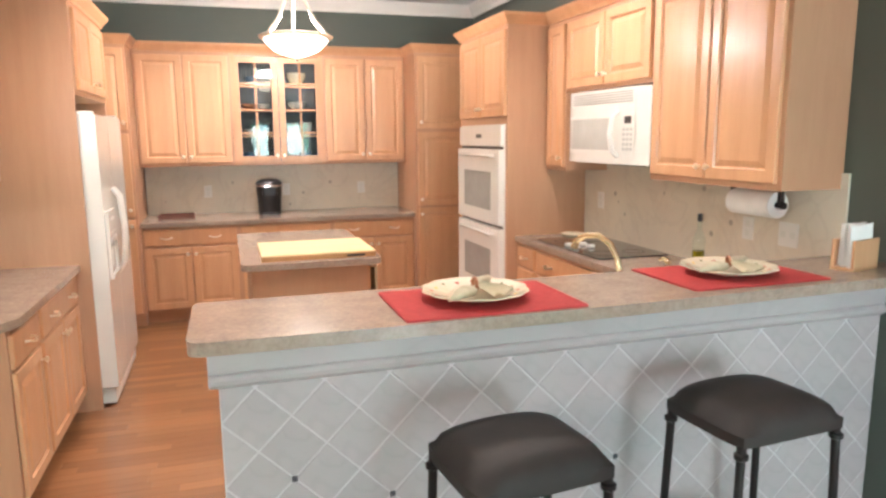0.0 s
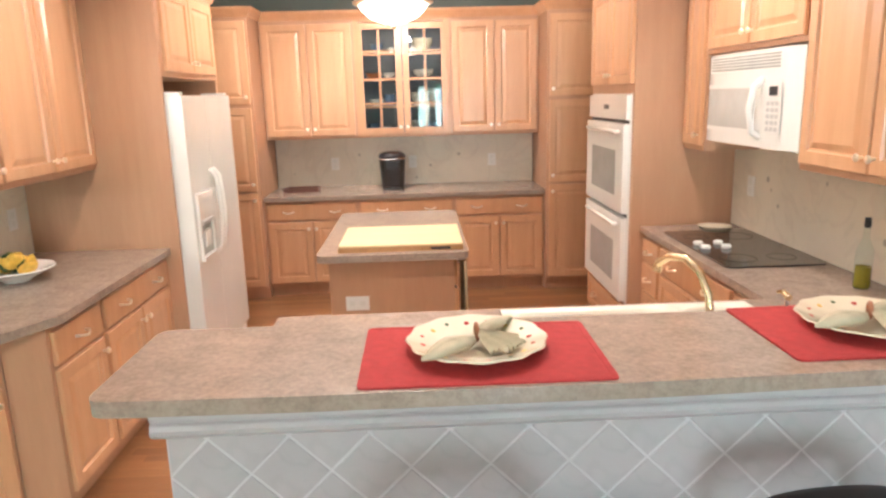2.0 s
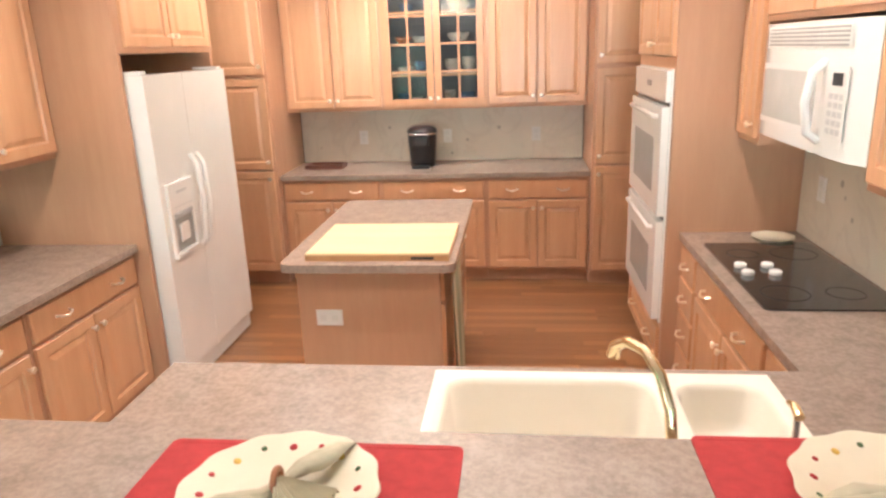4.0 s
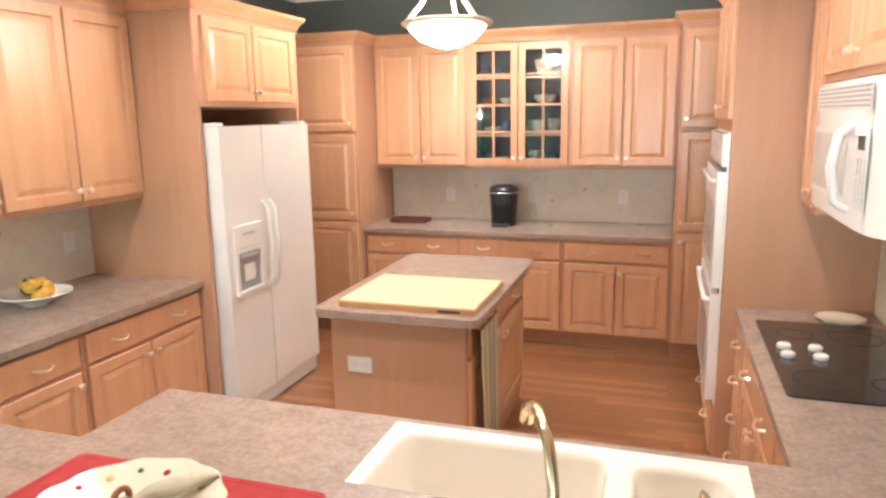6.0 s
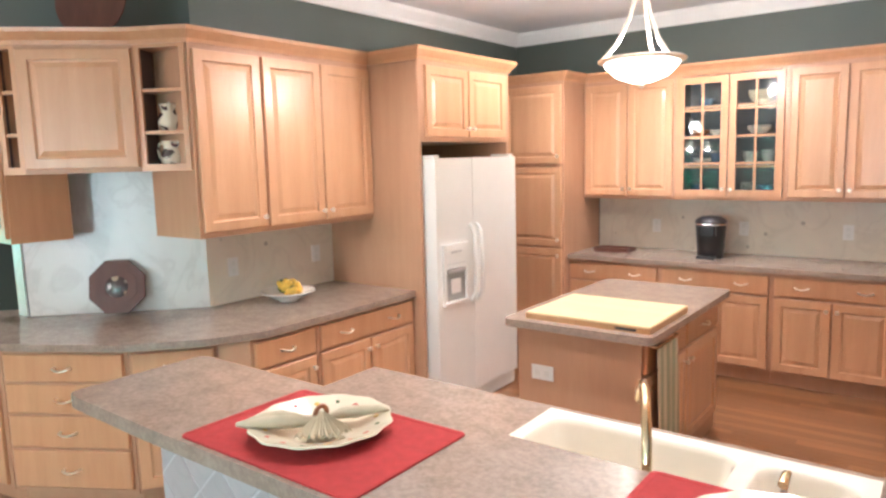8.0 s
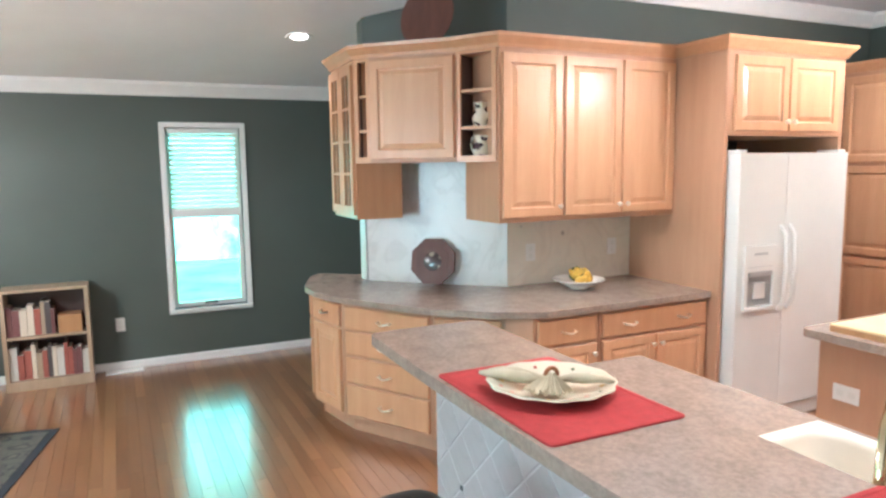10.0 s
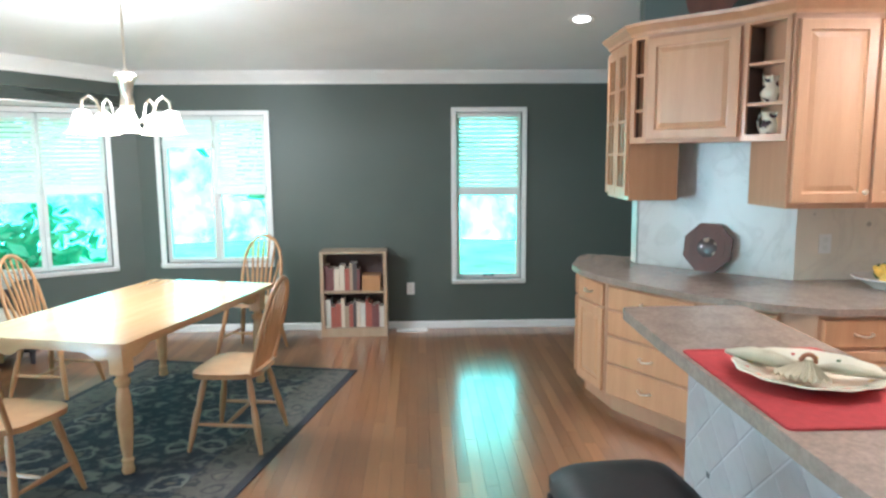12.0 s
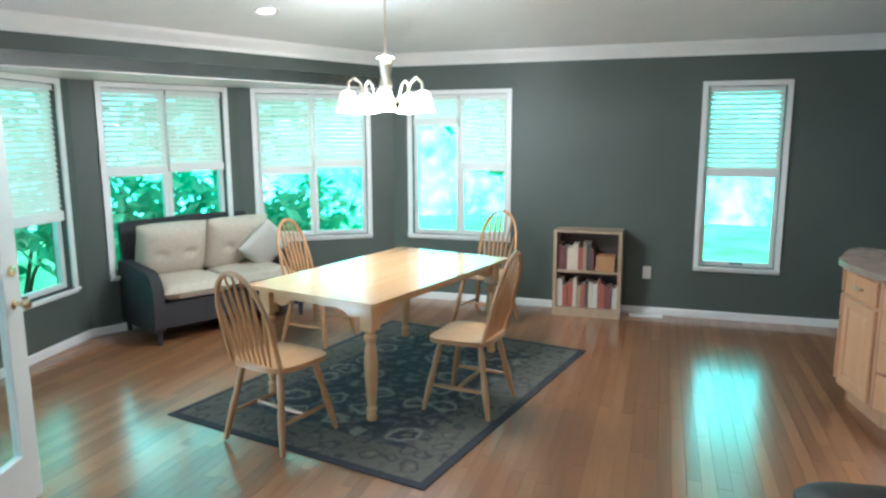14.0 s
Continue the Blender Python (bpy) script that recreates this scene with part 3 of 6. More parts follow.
def cabinet(m, w, d, z0, z1, fronts, label, category="kitchen cabinet", group="", toe=0.0, hollow=False, shelves=(), name="cabinet", inside=None, skip_body=False):
    """Front on y = 0 of m, facing -y; fronts: (kind, x0, x1, z0, z1, hardware)."""
    c = thing(name, m, label, category, group)
    if hollow:
        t = 0.018
        inside = inside or SHADED_INSIDE
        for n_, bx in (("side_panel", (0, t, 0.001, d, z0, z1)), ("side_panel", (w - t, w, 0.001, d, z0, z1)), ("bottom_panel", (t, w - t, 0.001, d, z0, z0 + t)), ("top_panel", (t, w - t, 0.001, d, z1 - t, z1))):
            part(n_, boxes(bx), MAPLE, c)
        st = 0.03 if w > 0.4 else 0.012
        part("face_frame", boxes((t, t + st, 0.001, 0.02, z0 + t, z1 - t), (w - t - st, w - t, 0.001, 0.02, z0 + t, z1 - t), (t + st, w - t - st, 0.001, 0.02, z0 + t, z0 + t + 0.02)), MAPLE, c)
        # Dark sheets over back and sides hold the painted shade of the inside.
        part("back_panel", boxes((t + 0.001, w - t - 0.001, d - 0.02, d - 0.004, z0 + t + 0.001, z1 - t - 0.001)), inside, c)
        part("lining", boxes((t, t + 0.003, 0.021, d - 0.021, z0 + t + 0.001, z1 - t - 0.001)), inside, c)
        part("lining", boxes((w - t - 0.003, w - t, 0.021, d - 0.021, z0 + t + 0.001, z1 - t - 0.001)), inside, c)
        for s in shelves:
            part("shelf", boxes((t + 0.004, w - t - 0.004, 0.012, d - 0.022, s - 0.009, s + 0.009)), MAPLE, c)
    else:
        part("body", boxes((0, w, 0, d, z0 + toe, z1)), MAPLE_SIDE, c, bevel=0.002)
        if toe:
            part("toe_kick", boxes((0.002, w - 0.002, 0.06, d - 0.01, z0, z0 + toe)), MAPLE_SIDE, c)
    for kind, x0, x1, a, b, hw in fronts:
        if kind == "glass":
            f = glazed(None, x1 - x0, b - a, c)
        else:
            f = part("drawer_front" if kind == "drawer" else "door", raised(x1 - x0, b - a), MAPLE_PANEL if kind != "drawer" else MAPLE, c)
        f.location = (x0, -0.001, a)
        fw, fh = x1 - x0, b - a
        for h in hw.split():
            if h == "p":
                hardware("pull", f, fw / 2, -0.02, fh / 2)
            elif h == "pp":
                hardware("pull", f, fw * 0.24, -0.02, fh / 2), hardware("pull", f, fw * 0.76, -0.02, fh / 2)
            else:
                x = 0.028 if "l" in h else fw - 0.028
                z = 0.06 if "b" in h else fh - 0.06
                hardware("knob", f, x, -0.02, z)
    return c


def crown_path(pts, name="cabinet_crown", z=2.42, label="maple crown moulding along the cabinet tops"):
    """Crown along a polyline with the room on its right hand."""
    prof = [(0, 0), (0.012, 0), (0.018, 0.02), (0.05, 0.06), (0.055, 0.08), (-0.02, 0.08), (-0.02, 0)]
    P = [Vector(p) for p in pts]
    dirs = [(b - a).normalized() for a, b in zip(P, P[1:])]
    bm, rings = bmesh.new(), []
    for i, p in enumerate(P):
        d0, d1 = dirs[max(i - 1, 0)], dirs[min(i, len(dirs) - 1)]
        n0, n1 = Vector((d0.y, -d0.x)), Vector((d1.y, -d1.x))
        nn = (n0 + n1).normalized()
        k = 1 / max(0.4, nn.dot(n0))
        rings.append([bm.verts.new((p.x + nn.x * a * k, p.y + nn.y * a * k, z + h)) for a, h in prof])
    n = len(prof)
    for a, c in zip(rings, rings[1:]):
        for i in range(n):
            bm.faces.new((a[i], a[(i + 1) % n], c[(i + 1) % n], c[i]))
    bm.faces.new(rings[0]), bm.faces.new(rings[-1][::-1])
    return single(name, bm, MAPLE, label, "cabinet trim", kind="structure")


def east(x, y):
    return pose(x, y, 0, 0, 0, 90)


def west(x, y):
    return pose(x, y, 0, 0, 0, -90)


BASE_L = "honey maple base cabinet, drawer over raised-panel doors, under taupe counter"
UP_L = "honey maple wall cabinet with two raised-panel doors above the counter"


def base_two(m, w, d=0.60, label=BASE_L, group="base cabinets", gap=0.02):
    mid = w / 2
    return cabinet(m, w, d, 0, 0.872, [("drawer", gap, w - gap, 0.705, 0.85, "pp"), ("door", gap, mid - 0.006, 0.13, 0.685, "rt"), ("door", mid + 0.006, w - gap, 0.13, 0.685, "lt")], label, group=group, toe=0.1)


# kitchen north side
for x0, x1 in ((1.715, 2.54), (2.54, 3.39), (3.39, 4.20)):
    base_two(pose(x0, 8.19, 0), x1 - x0, 0.645)
for k, (x0, x1) in enumerate(((1.715, 2.545), (3.395, 4.20))):
    w = x1 - x0
    cabinet(pose(x0, 8.50, 0), w, 0.335, 1.39, 2.42, [("door", 0.02, w / 2 - 0.006, 1.42, 2.39, "rb"), ("door", w / 2 + 0.006, w - 0.02, 1.42, 2.39, "lb")], UP_L, group="wall cabinets")
w = 0.85
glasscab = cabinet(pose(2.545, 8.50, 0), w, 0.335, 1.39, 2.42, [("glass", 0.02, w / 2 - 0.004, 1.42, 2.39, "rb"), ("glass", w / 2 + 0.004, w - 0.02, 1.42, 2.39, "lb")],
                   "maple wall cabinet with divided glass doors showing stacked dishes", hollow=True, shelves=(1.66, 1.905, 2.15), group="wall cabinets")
for x0, x1, side, kn in ((0.92, 1.713, "l", "r"), (4.202, 5.04, "r", "l")):
    w = x1 - x0
    a, b = (0.20, w - 0.02) if side == "l" else (0.02, 0.52)
    cabinet(pose(x0, 8.10, 0), w, 0.73, 0, 2.42, [("door", a, b, 1.72, 2.39, kn + "b"), ("door", a, b, 0.985, 1.69, kn + "b"), ("door", a, b, 0.13, 0.965, kn + "t")],
            "tall honey maple pantry cabinet with stacked raised-panel doors", "pantry cabinet", "pantries", toe=0.1)
# refrigerator surround
fcab = cabinet(east(1.66, 6.175), 1.10, 0.855, 1.90, 2.42, [("door", 0.06, 0.535, 1.93, 2.39, "rb"), ("door", 0.547, 1.03, 1.93, 2.39, "lb")], "maple cabinet and side panels framing the white refrigerator", group="wall cabinets")
for x_ in (0, 1.075):
    part("end_panel", boxes((x_, x_ + 0.025, 0.005, 0.855, 0, 1.897)), MAPLE_SIDE, fcab, "flat maple end panel", bevel=0.002)
part("end_panel", boxes((-0.006, -0.001, 0.003, 0.855, 0.0, 2.415)), MAPLE_SIDE, fcab, "flat maple end panel")
# west run
cabinet(east(1.56, 4.84), 0.455, 0.65, 0, 0.872, [("drawer", 0.02, 0.435, 0.705, 0.85, "p"), ("door", 0.02, 0.435, 0.13, 0.685, "rt")], BASE_L, group="base cabinets", toe=0.1)
base_two(east(1.56, 5.30), 0.87, 0.65)
w = 1.46
cabinet(east(1.23, 4.81), 0.453, 0.425, 1.39, 2.42, [("door", 0.02, 0.443, 1.42, 2.39, "rb")], "honey maple wall cabinet with one raised-panel door", group="wall cabinets")
cabinet(east(1.23, 5.265), 0.905, 0.425, 1.39, 2.42, [("door", 0.01, 0.45, 1.42, 2.39, "rb"), ("door", 0.462, 0.895, 1.42, 2.39, "lb")], UP_L, group="wall cabinets")
# east run
cabinet(west(4.50, 6.33), 0.31, 0.55, 0, 0.872, [("drawer", 0.015, 0.295, 0.705, 0.85, "p"), ("drawer", 0.015, 0.295, 0.52, 0.69, "p"), ("drawer", 0.015, 0.295, 0.325, 0.505, "p"), ("drawer", 0.015, 0.295, 0.13, 0.31, "p")],
        "narrow maple base cabinet with four drawers beside the ovens", group="base cabinets", toe=0.1)
base_two(west(4.50, 6.02), 0.95, 0.55)
cabinet(west(4.50, 5.07), 0.31, 0.55, 0, 0.872, [("drawer", 0.015, 0.30, 0.705, 0.85, "p"), ("door", 0.015, 0.30, 0.13, 0.685, "rt")], BASE_L, group="base cabinets", toe=0.1)
cabinet(west(4.72, 6.33), 0.29, 0.335, 1.40, 2.42, [("door", 0.02, 0.27, 1.43, 2.39, "rb")], "narrow maple wall cabinet beside the microwave", group="wall cabinets")
cabinet(west(4.72, 6.04), 1.005, 0.335, 1.93, 2.42, [("door", 0.02, 0.496, 1.955, 2.39, "rb"), ("door", 0.508, 0.985, 1.955, 2.39, "lb")], "short maple cabinet above the microwave", group="wall cabinets")
cabinet(west(4.72, 5.035), 0.955, 0.335, 1.40, 2.42, [("door", 0.02, 0.47, 1.43, 2.39, "rb"), ("door", 0.482, 0.93, 1.43, 2.39, "lb")], UP_L, group="wall cabinets")
# oven tower
tower = cabinet(west(4.41, 7.36), 1.015, 0.645, 0, 2.42, [("door", 0.02, 0.50, 1.79, 2.39, "rb"), ("door", 0.512, 0.995, 1.79, 2.39, "lb"), ("drawer", 0.04, 0.98, 0.13, 0.36, "pp")],
                "tall maple oven cabinet with doors above and a drawer below", "oven cabinet", toe=0.1)
crown_path([(0.92, 8.10), (1.713, 8.10), (1.713, 8.50), (4.202, 8.50), (4.202, 8.10), (5.04, 8.10)])
crown_path([(5.055, 7.36), (4.41, 7.36), (4.41, 6.345), (4.72, 6.345), (4.72, 4.08), (5.055, 4.08)])

# counters
def counter(name, pts, z, mat, label, thick=0.038, r=0.03):
    return single(name, prism(bmesh.new(), soft_outline(pts, r), z - thick, z), mat, label, "countertop", kind="structure", bevel=0.008, segs=3)


counter("countertop", [(1.715, 8.15), (4.20, 8.15), (4.20, 8.836), (1.715, 8.836)], 0.914, LAMINATE, "mottled taupe laminate countertop along the wall", r=0.004)
counter("countertop", [(-0.44, 4.16), (-0.32, 4.05), (0.10, 3.90), (0.32, 3.91), (0.55, 3.97), (0.85, 4.13), (1.22, 4.36), (1.47, 4.64), (1.605, 4.90), (1.605, 6.17), (0.805, 6.17), (0.805, 5.12), (0.075, 4.38), (-0.055, 4.38), (-0.16, 4.49)], 0.914, LAMINATE, "mottled taupe laminate countertop curving round the wall end", r=0.02)
single("backsplash", boxes((1.72, 4.197, 8.828, 8.838, 0.915, 1.388)), SPLASH, "beige stone tile backsplash with small dark insets", "backsplash", kind="structure")
single("backsplash", boxes((KX + 0.002, KX + 0.012, 5.112, 6.17, 0.915, 1.388)), SPLASH, "beige stone tile backsplash with small dark insets", "backsplash", kind="structure")
single("backsplash", boxes((5.046, 5.056, 4.04, 6.34, 0.915, 1.47)), SPLASH, "beige stone tile backsplash with small dark insets", "backsplash", kind="structure")
single("marble_slab", moved(boxes((0, 1.04, -0.012, -0.002, 0.915, 1.80)), pose(0.073, 4.388, 0, 0, 0, 45.0)), SLAB, "white veined marble wall panel behind the counter", "backsplash", kind="structure")
single("marble_slab", boxes((-0.05, 0.066, 4.371, 4.381, 0.915, 1.80)), SLAB, "white veined marble wall panel behind the counter", "backsplash", kind="structure")

# angled base cabinets
def along(p, q):
    p, q = Vector(p), Vector(q)
    return pose(p.x, p.y, 0, 0, 0, math.degrees(math.atan2(q.y - p.y, q.x - p.x))), (q - p).length


m, w = along((0.11, 3.955), (0.56, 4.035))
cabinet(m, w, 0.35, 0, 0.872, [("drawer", 0.035, w - 0.035, 0.705, 0.85, "p"), ("door", 0.035, w - 0.035, 0.13, 0.685, "")], "pale maple base cabinet with drawer and door at the curved end", group="base cabinets", toe=0.1)
m, w = along((0.565, 4.037), (1.16, 4.392))
cabinet(m, w, 0.36, 0, 0.872, [("drawer", 0.02, w - 0.02, 0.705, 0.85, "p"), ("drawer", 0.02, w - 0.02, 0.535, 0.69, "p"), ("drawer", 0.02, w - 0.02, 0.35, 0.52, "p"), ("drawer", 0.02, w - 0.02, 0.13, 0.335, "p")],
        "pale maple base cabinet with four wide drawers", group="base cabinets", toe=0.1)
m, w = along((1.164, 4.394), (1.44, 4.72))
cabinet(m, w, 0.40, 0, 0.872, [("drawer", 0.015, w - 0.015, 0.705, 0.85, "p"), ("door", 0.015, w - 0.015, 0.13, 0.685, "rt")], "maple base cabinet set at an angle", group="base cabinets", toe=0.1)
m, w = along((1.443, 4.722), (1.558, 4.836))
cabinet(m, w, 0.30, 0, 0.872, [], "plain maple corner filler between two base cabinets", group="base cabinets", toe=0.1)
m, w = along((-0.38, 4.15), (0.095, 3.95))
cabinet(m, w, 0.30, 0, 0.872, [("drawer", 0.02, w - 0.02, 0.705, 0.85, "p"), ("drawer", 0.02, w - 0.02, 0.535, 0.69, "p"), ("drawer", 0.02, w - 0.02, 0.13, 0.52, "p")], "maple base cabinet with drawers facing the dining area", group="base cabinets", toe=0.1)

# angled wall cabinets
HB0, HB1 = (0.56, 4.25), (0.97, 4.66)
m, w = along(HB0, HB1)
cabinet(m, w, 0.34, 1.76, 2.42, [("door", 0.01, w - 0.01, 1.785, 2.40, "")], "pale maple cabinet over the marble with one raised-panel door", group="wall cabinets")
m, w = along(HB1, (1.215, 4.80))
mug_shelf = cabinet(m, w, 0.25, 1.76, 2.42, [], "narrow open maple shelf unit holding two patterned mugs", "shelf unit", hollow=True, shelves=(1.965, 2.185), inside=SHADED_SHELF)
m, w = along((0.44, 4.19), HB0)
cabinet(m, w, 0.25, 1.76, 2.42, [], "narrow open maple shelf unit with small glasses", "shelf unit", hollow=True, shelves=(1.965, 2.185), inside=SHADED_SHELF)
m, w = along((-0.13, 4.21), (0.435, 4.19))
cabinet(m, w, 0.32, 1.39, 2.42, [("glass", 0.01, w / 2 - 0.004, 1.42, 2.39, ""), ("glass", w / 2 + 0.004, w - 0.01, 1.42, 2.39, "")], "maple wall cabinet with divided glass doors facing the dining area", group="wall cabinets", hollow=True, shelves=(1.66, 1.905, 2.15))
crown_path([(-0.13, 4.60), (-0.13, 4.21), (0.44, 4.19), HB0, HB1, (1.23, 4.81), (1.23, 6.172), (1.66, 6.172), (1.66, 7.278), (0.92, 7.278)])

# island
isl = thing("kitchen_island", pose(0, 0, 0), "maple kitchen island with laminate top, drawers and doors on its side", "kitchen island")
part("body", boxes((2.57, 3.27, 5.87, 7.15, 0.0, 0.872)), MAPLE_SIDE, isl, bevel=0.003)
part("top", prism(bmesh.new(), soft_outline([(2.51, 5.79), (3.35, 5.79), (3.35, 7.21), (2.51, 7.21)], 0.06), 0.874, 0.914), LAMINATE, isl, "mottled taupe laminate top", bevel=0.01, segs=3)
for y0, y1 in ((5.89, 6.50), (6.52, 7.13)):
    d = part("drawer_front", raised(y1 - y0, 0.145), MAPLE, isl)
    d.matrix_basis = pose(3.271, y0, 0.70, 0, 0, 90)
    hardware("pull", d, (y1 - y0) / 2, -0.02, 0.07)
    d = part("door", raised(y1 - y0, 0.56), MAPLE_PANEL, isl)
    d.matrix_basis = pose(3.271, y0, 0.12, 0, 0, 90)
    hardware("knob", d, 0.03 if y0 > 6 else y1 - y0 - 0.03, -0.02, 0.5)
cb = thing("cutting_board", pose(0, 0, 0), "thick pale maple cutting board with brown edges, on the island", "cutting board")
part("board", boxes((2.63, 3.32, 5.85, 6.42, 0.9145, 0.943)), CHAIRWOOD, cb, "brown board edge", bevel=0.003)
part("cutting_surface", boxes((2.632, 3.318, 5.852, 6.418, 0.9435, 0.952)), BOARD, cb, "pale worn cutting surface", bevel=0.002)
part("grip", boxes((3.14, 3.25, 5.8475, 5.8495, 0.922, 0.936)), DARK, cb, "dark grip slot")



# appliances
fr = thing("refrigerator", east(1.62, 6.215), "white side-by-side refrigerator with ice and water dispenser", "refrigerator")
part("case", boxes((0, 1.015, 0, 0.68, 0.02, 1.76)), APPLIANCE, fr, bevel=0.006)
part("left_door", boxes((0.004, 0.425, -0.125, -0.006, 0.12, 1.79)), APPLIANCE, fr, "white freezer door with dispenser", bevel=0.018, segs=3)
part("right_door", boxes((0.431, 1.011, -0.125, -0.006, 0.12, 1.79)), APPLIANCE, fr, bevel=0.018, segs=3)
part("kick_plate", boxes((0.02, 0.995, -0.105, -0.001, 0.015, 0.108)), VINYL, fr, "off-white kick plate")
for x_ in (0.01, 0.94):
    part("hinge_cover", boxes((x_, x_ + 0.06, -0.11, 0.05, 1.792, 1.81)), APPLIANCE, fr, bevel=0.004)
for x in (0.388, 0.468):
    pts = [(x, -0.126, 0.78), (x, -0.165, 0.84), (x, -0.18, 1.05), (x, -0.165, 1.28), (x, -0.126, 1.33)]
    part("handle", tube(bmesh.new(), pts, 0.014, 10), APPLIANCE, fr, smooth=True)
disp = part("dispenser", boxes((0.055, 0.345, -0.142, -0.126, 1.045, 1.21), (0.055, 0.085, -0.142, -0.126, 0.82, 1.045), (0.315, 0.345, -0.142, -0.126, 0.82, 1.045), (0.055, 0.345, -0.150, -0.126, 0.795, 0.82)), APPLIANCE, fr, "white dispenser bezel", bevel=0.003)
part("recess", boxes((0.085, 0.315, -0.1275, -0.1255, 0.82, 1.045)), RECESS, disp, "flush grey panel with the recess shade in its colour")
part("canopy", boxes((0.10, 0.30, -0.147, -0.128, 1.015, 1.04)), GREYWHITE, disp, "grey dispenser canopy")
part("paddle", boxes((0.15, 0.25, -0.137, -0.128, 0.87, 0.97)), APPLIANCE, disp, bevel=0.003)
part("control_strip", boxes((0.14, 0.26, -0.1435, -0.1422, 1.15, 1.165), (0.09, 0.31, -0.1435, -0.1422, 1.075, 1.078)), GREYWHITE, disp, "faint grey control marks")


ov = thing("double_oven", west(4.41, 7.31), "white built-in double wall oven with grey glass windows", "double oven")
W_ = 0.93
part("frame", boxes((0, W_, -0.012, -0.002, 0.39, 1.73)), APPLIANCE, ov, bevel=0.003)
part("control_panel", boxes((0.01, W_ - 0.01, -0.035, -0.0125, 1.57, 1.72)), APPLIANCE, ov, bevel=0.006)
part("display", boxes((W_ / 2 - 0.06, W_ / 2 + 0.06, -0.037, -0.0355, 1.63, 1.66)), DARK, ov, "black clock display")
for z0, z1 in ((0.985, 1.545), (0.41, 0.955)):
    d = part("door", boxes((0.01, W_ - 0.01, -0.05, -0.0125, z0, z1)), APPLIANCE, ov, bevel=0.01, segs=3)
    part("window", boxes((0.17, W_ - 0.17, -0.0525, -0.0505, z0 + 0.10, z1 - 0.17)), OVENGLASS, d, "grey patterned oven window")
    part("handle", tube(bmesh.new(), [(0.10, -0.05, z1 - 0.05), (0.11, -0.072, z1 - 0.05), (W_ / 2, -0.077, z1 - 0.045), (W_ - 0.11, -0.072, z1 - 0.05), (W_ - 0.10, -0.05, z1 - 0.05)], 0.013, 10), APPLIANCE, d, smooth=True)
for z0 in (1.548, 0.960):
    part("vent_gap", boxes((0.02, W_ - 0.02, -0.018, -0.0125, z0, z0 + 0.019)), DARK, ov, "dark vent gap")

mw = thing("microwave", west(4.72, 5.95), "white over-the-range microwave with curved front and bow handle", "microwave")
W_ = 0.93
outline = [(W_, 0.33), (0, 0.33), (0, -0.02), (0.06, -0.05), (0.16, -0.06), (W_ - 0.16, -0.06), (W_ - 0.06, -0.05), (W_, -0.02)]
part("body", prism(bmesh.new(), outline, 1.475, 1.915), APPLIANCE, mw, bevel=0.008, segs=3, smooth=True)
part("door_window", prism(bmesh.new(), [(0.12, -0.0605), (0.12, -0.064), (0.60, -0.064), (0.60, -0.0605)], 1.555, 1.745), MWGLASS, mw, "pale grey door window", bevel=0.001)
part("door_panel", boxes((0.09, 0.66, -0.0625, -0.0602, 1.535, 1.558), (0.09, 0.66, -0.0625, -0.0602, 1.742, 1.765)), APPLIANCE, mw)
kp = part("keypad", boxes((0.70, 0.84, -0.0625, -0.0602, 1.54, 1.77)), APPLIANCE, mw, "white keypad with pale buttons")
for r_i in range(5):
    for c_i in range(3):
        part("button", boxes((0.718 + c_i * 0.038, 0.744 + c_i * 0.038, -0.0640, -0.0626, 1.555 + r_i * 0.028, 1.573 + r_i * 0.028)), GREYWHITE, kp)
part("display", boxes((0.735, 0.805, -0.0645, -0.0626, 1.71, 1.75)), DARK, mw, "black display")
part("handle", tube(bmesh.new(), [(0.665, -0.06, 1.52), (0.662, -0.10, 1.55), (0.66, -0.115, 1.65), (0.662, -0.10, 1.75), (0.665, -0.06, 1.785)], 0.015, 10), APPLIANCE, mw, smooth=True)
for k in range(5):
    part("vent_slot", boxes((0.12, W_ - 0.12, -0.0625, -0.0602, 1.832 + k * 0.014, 1.839 + k * 0.014)), RECESS, mw)
part("vent_recess", boxes((0.10, W_ - 0.10, -0.0606, -0.0602, 1.822, 1.902)), VINYL, mw)
part("underside", boxes((0.05, W_ - 0.05, 0.0, 0.30, 1.466, 1.4745)), GREYWHITE, mw, "grey underside")

hob = thing("cooktop", pose(0, 0, 0), "black glass electric cooktop with four white knobs, set in the counter", "cooktop")
part("glass_top", prism(bmesh.new(), soft_outline([(4.53, 5.24), (5.02, 5.24), (5.02, 6.11), (4.53, 6.11)], 0.03), 0.915, 0.922), BLACKGLASS, hob, bevel=0.003)
for x, y in ((4.59, 5.63), (4.70, 5.63), (4.59, 5.73), (4.70, 5.73)):
    part("knob", lathe(bmesh.new(), [(0.022, 0.9225), (0.026, 0.926), (0.026, 0.938), (0.018, 0.944), (0, 0.945)], 16, (x, y, 0)), APPLIANCE, hob, "white cooktop knob", smooth=True)
for x, y, r in ((4.66, 5.41, 0.09), (4.88, 5.41, 0.07), (4.66, 5.93, 0.07), (4.88, 5.93, 0.10)):
    part("burner_ring", lathe(bmesh.new(), [(r - 0.006, 0.9222), (r - 0.006, 0.9228), (r, 0.9228), (r, 0.9222)], 32, (x, y, 0)), RING, hob, "faint grey burner ring")

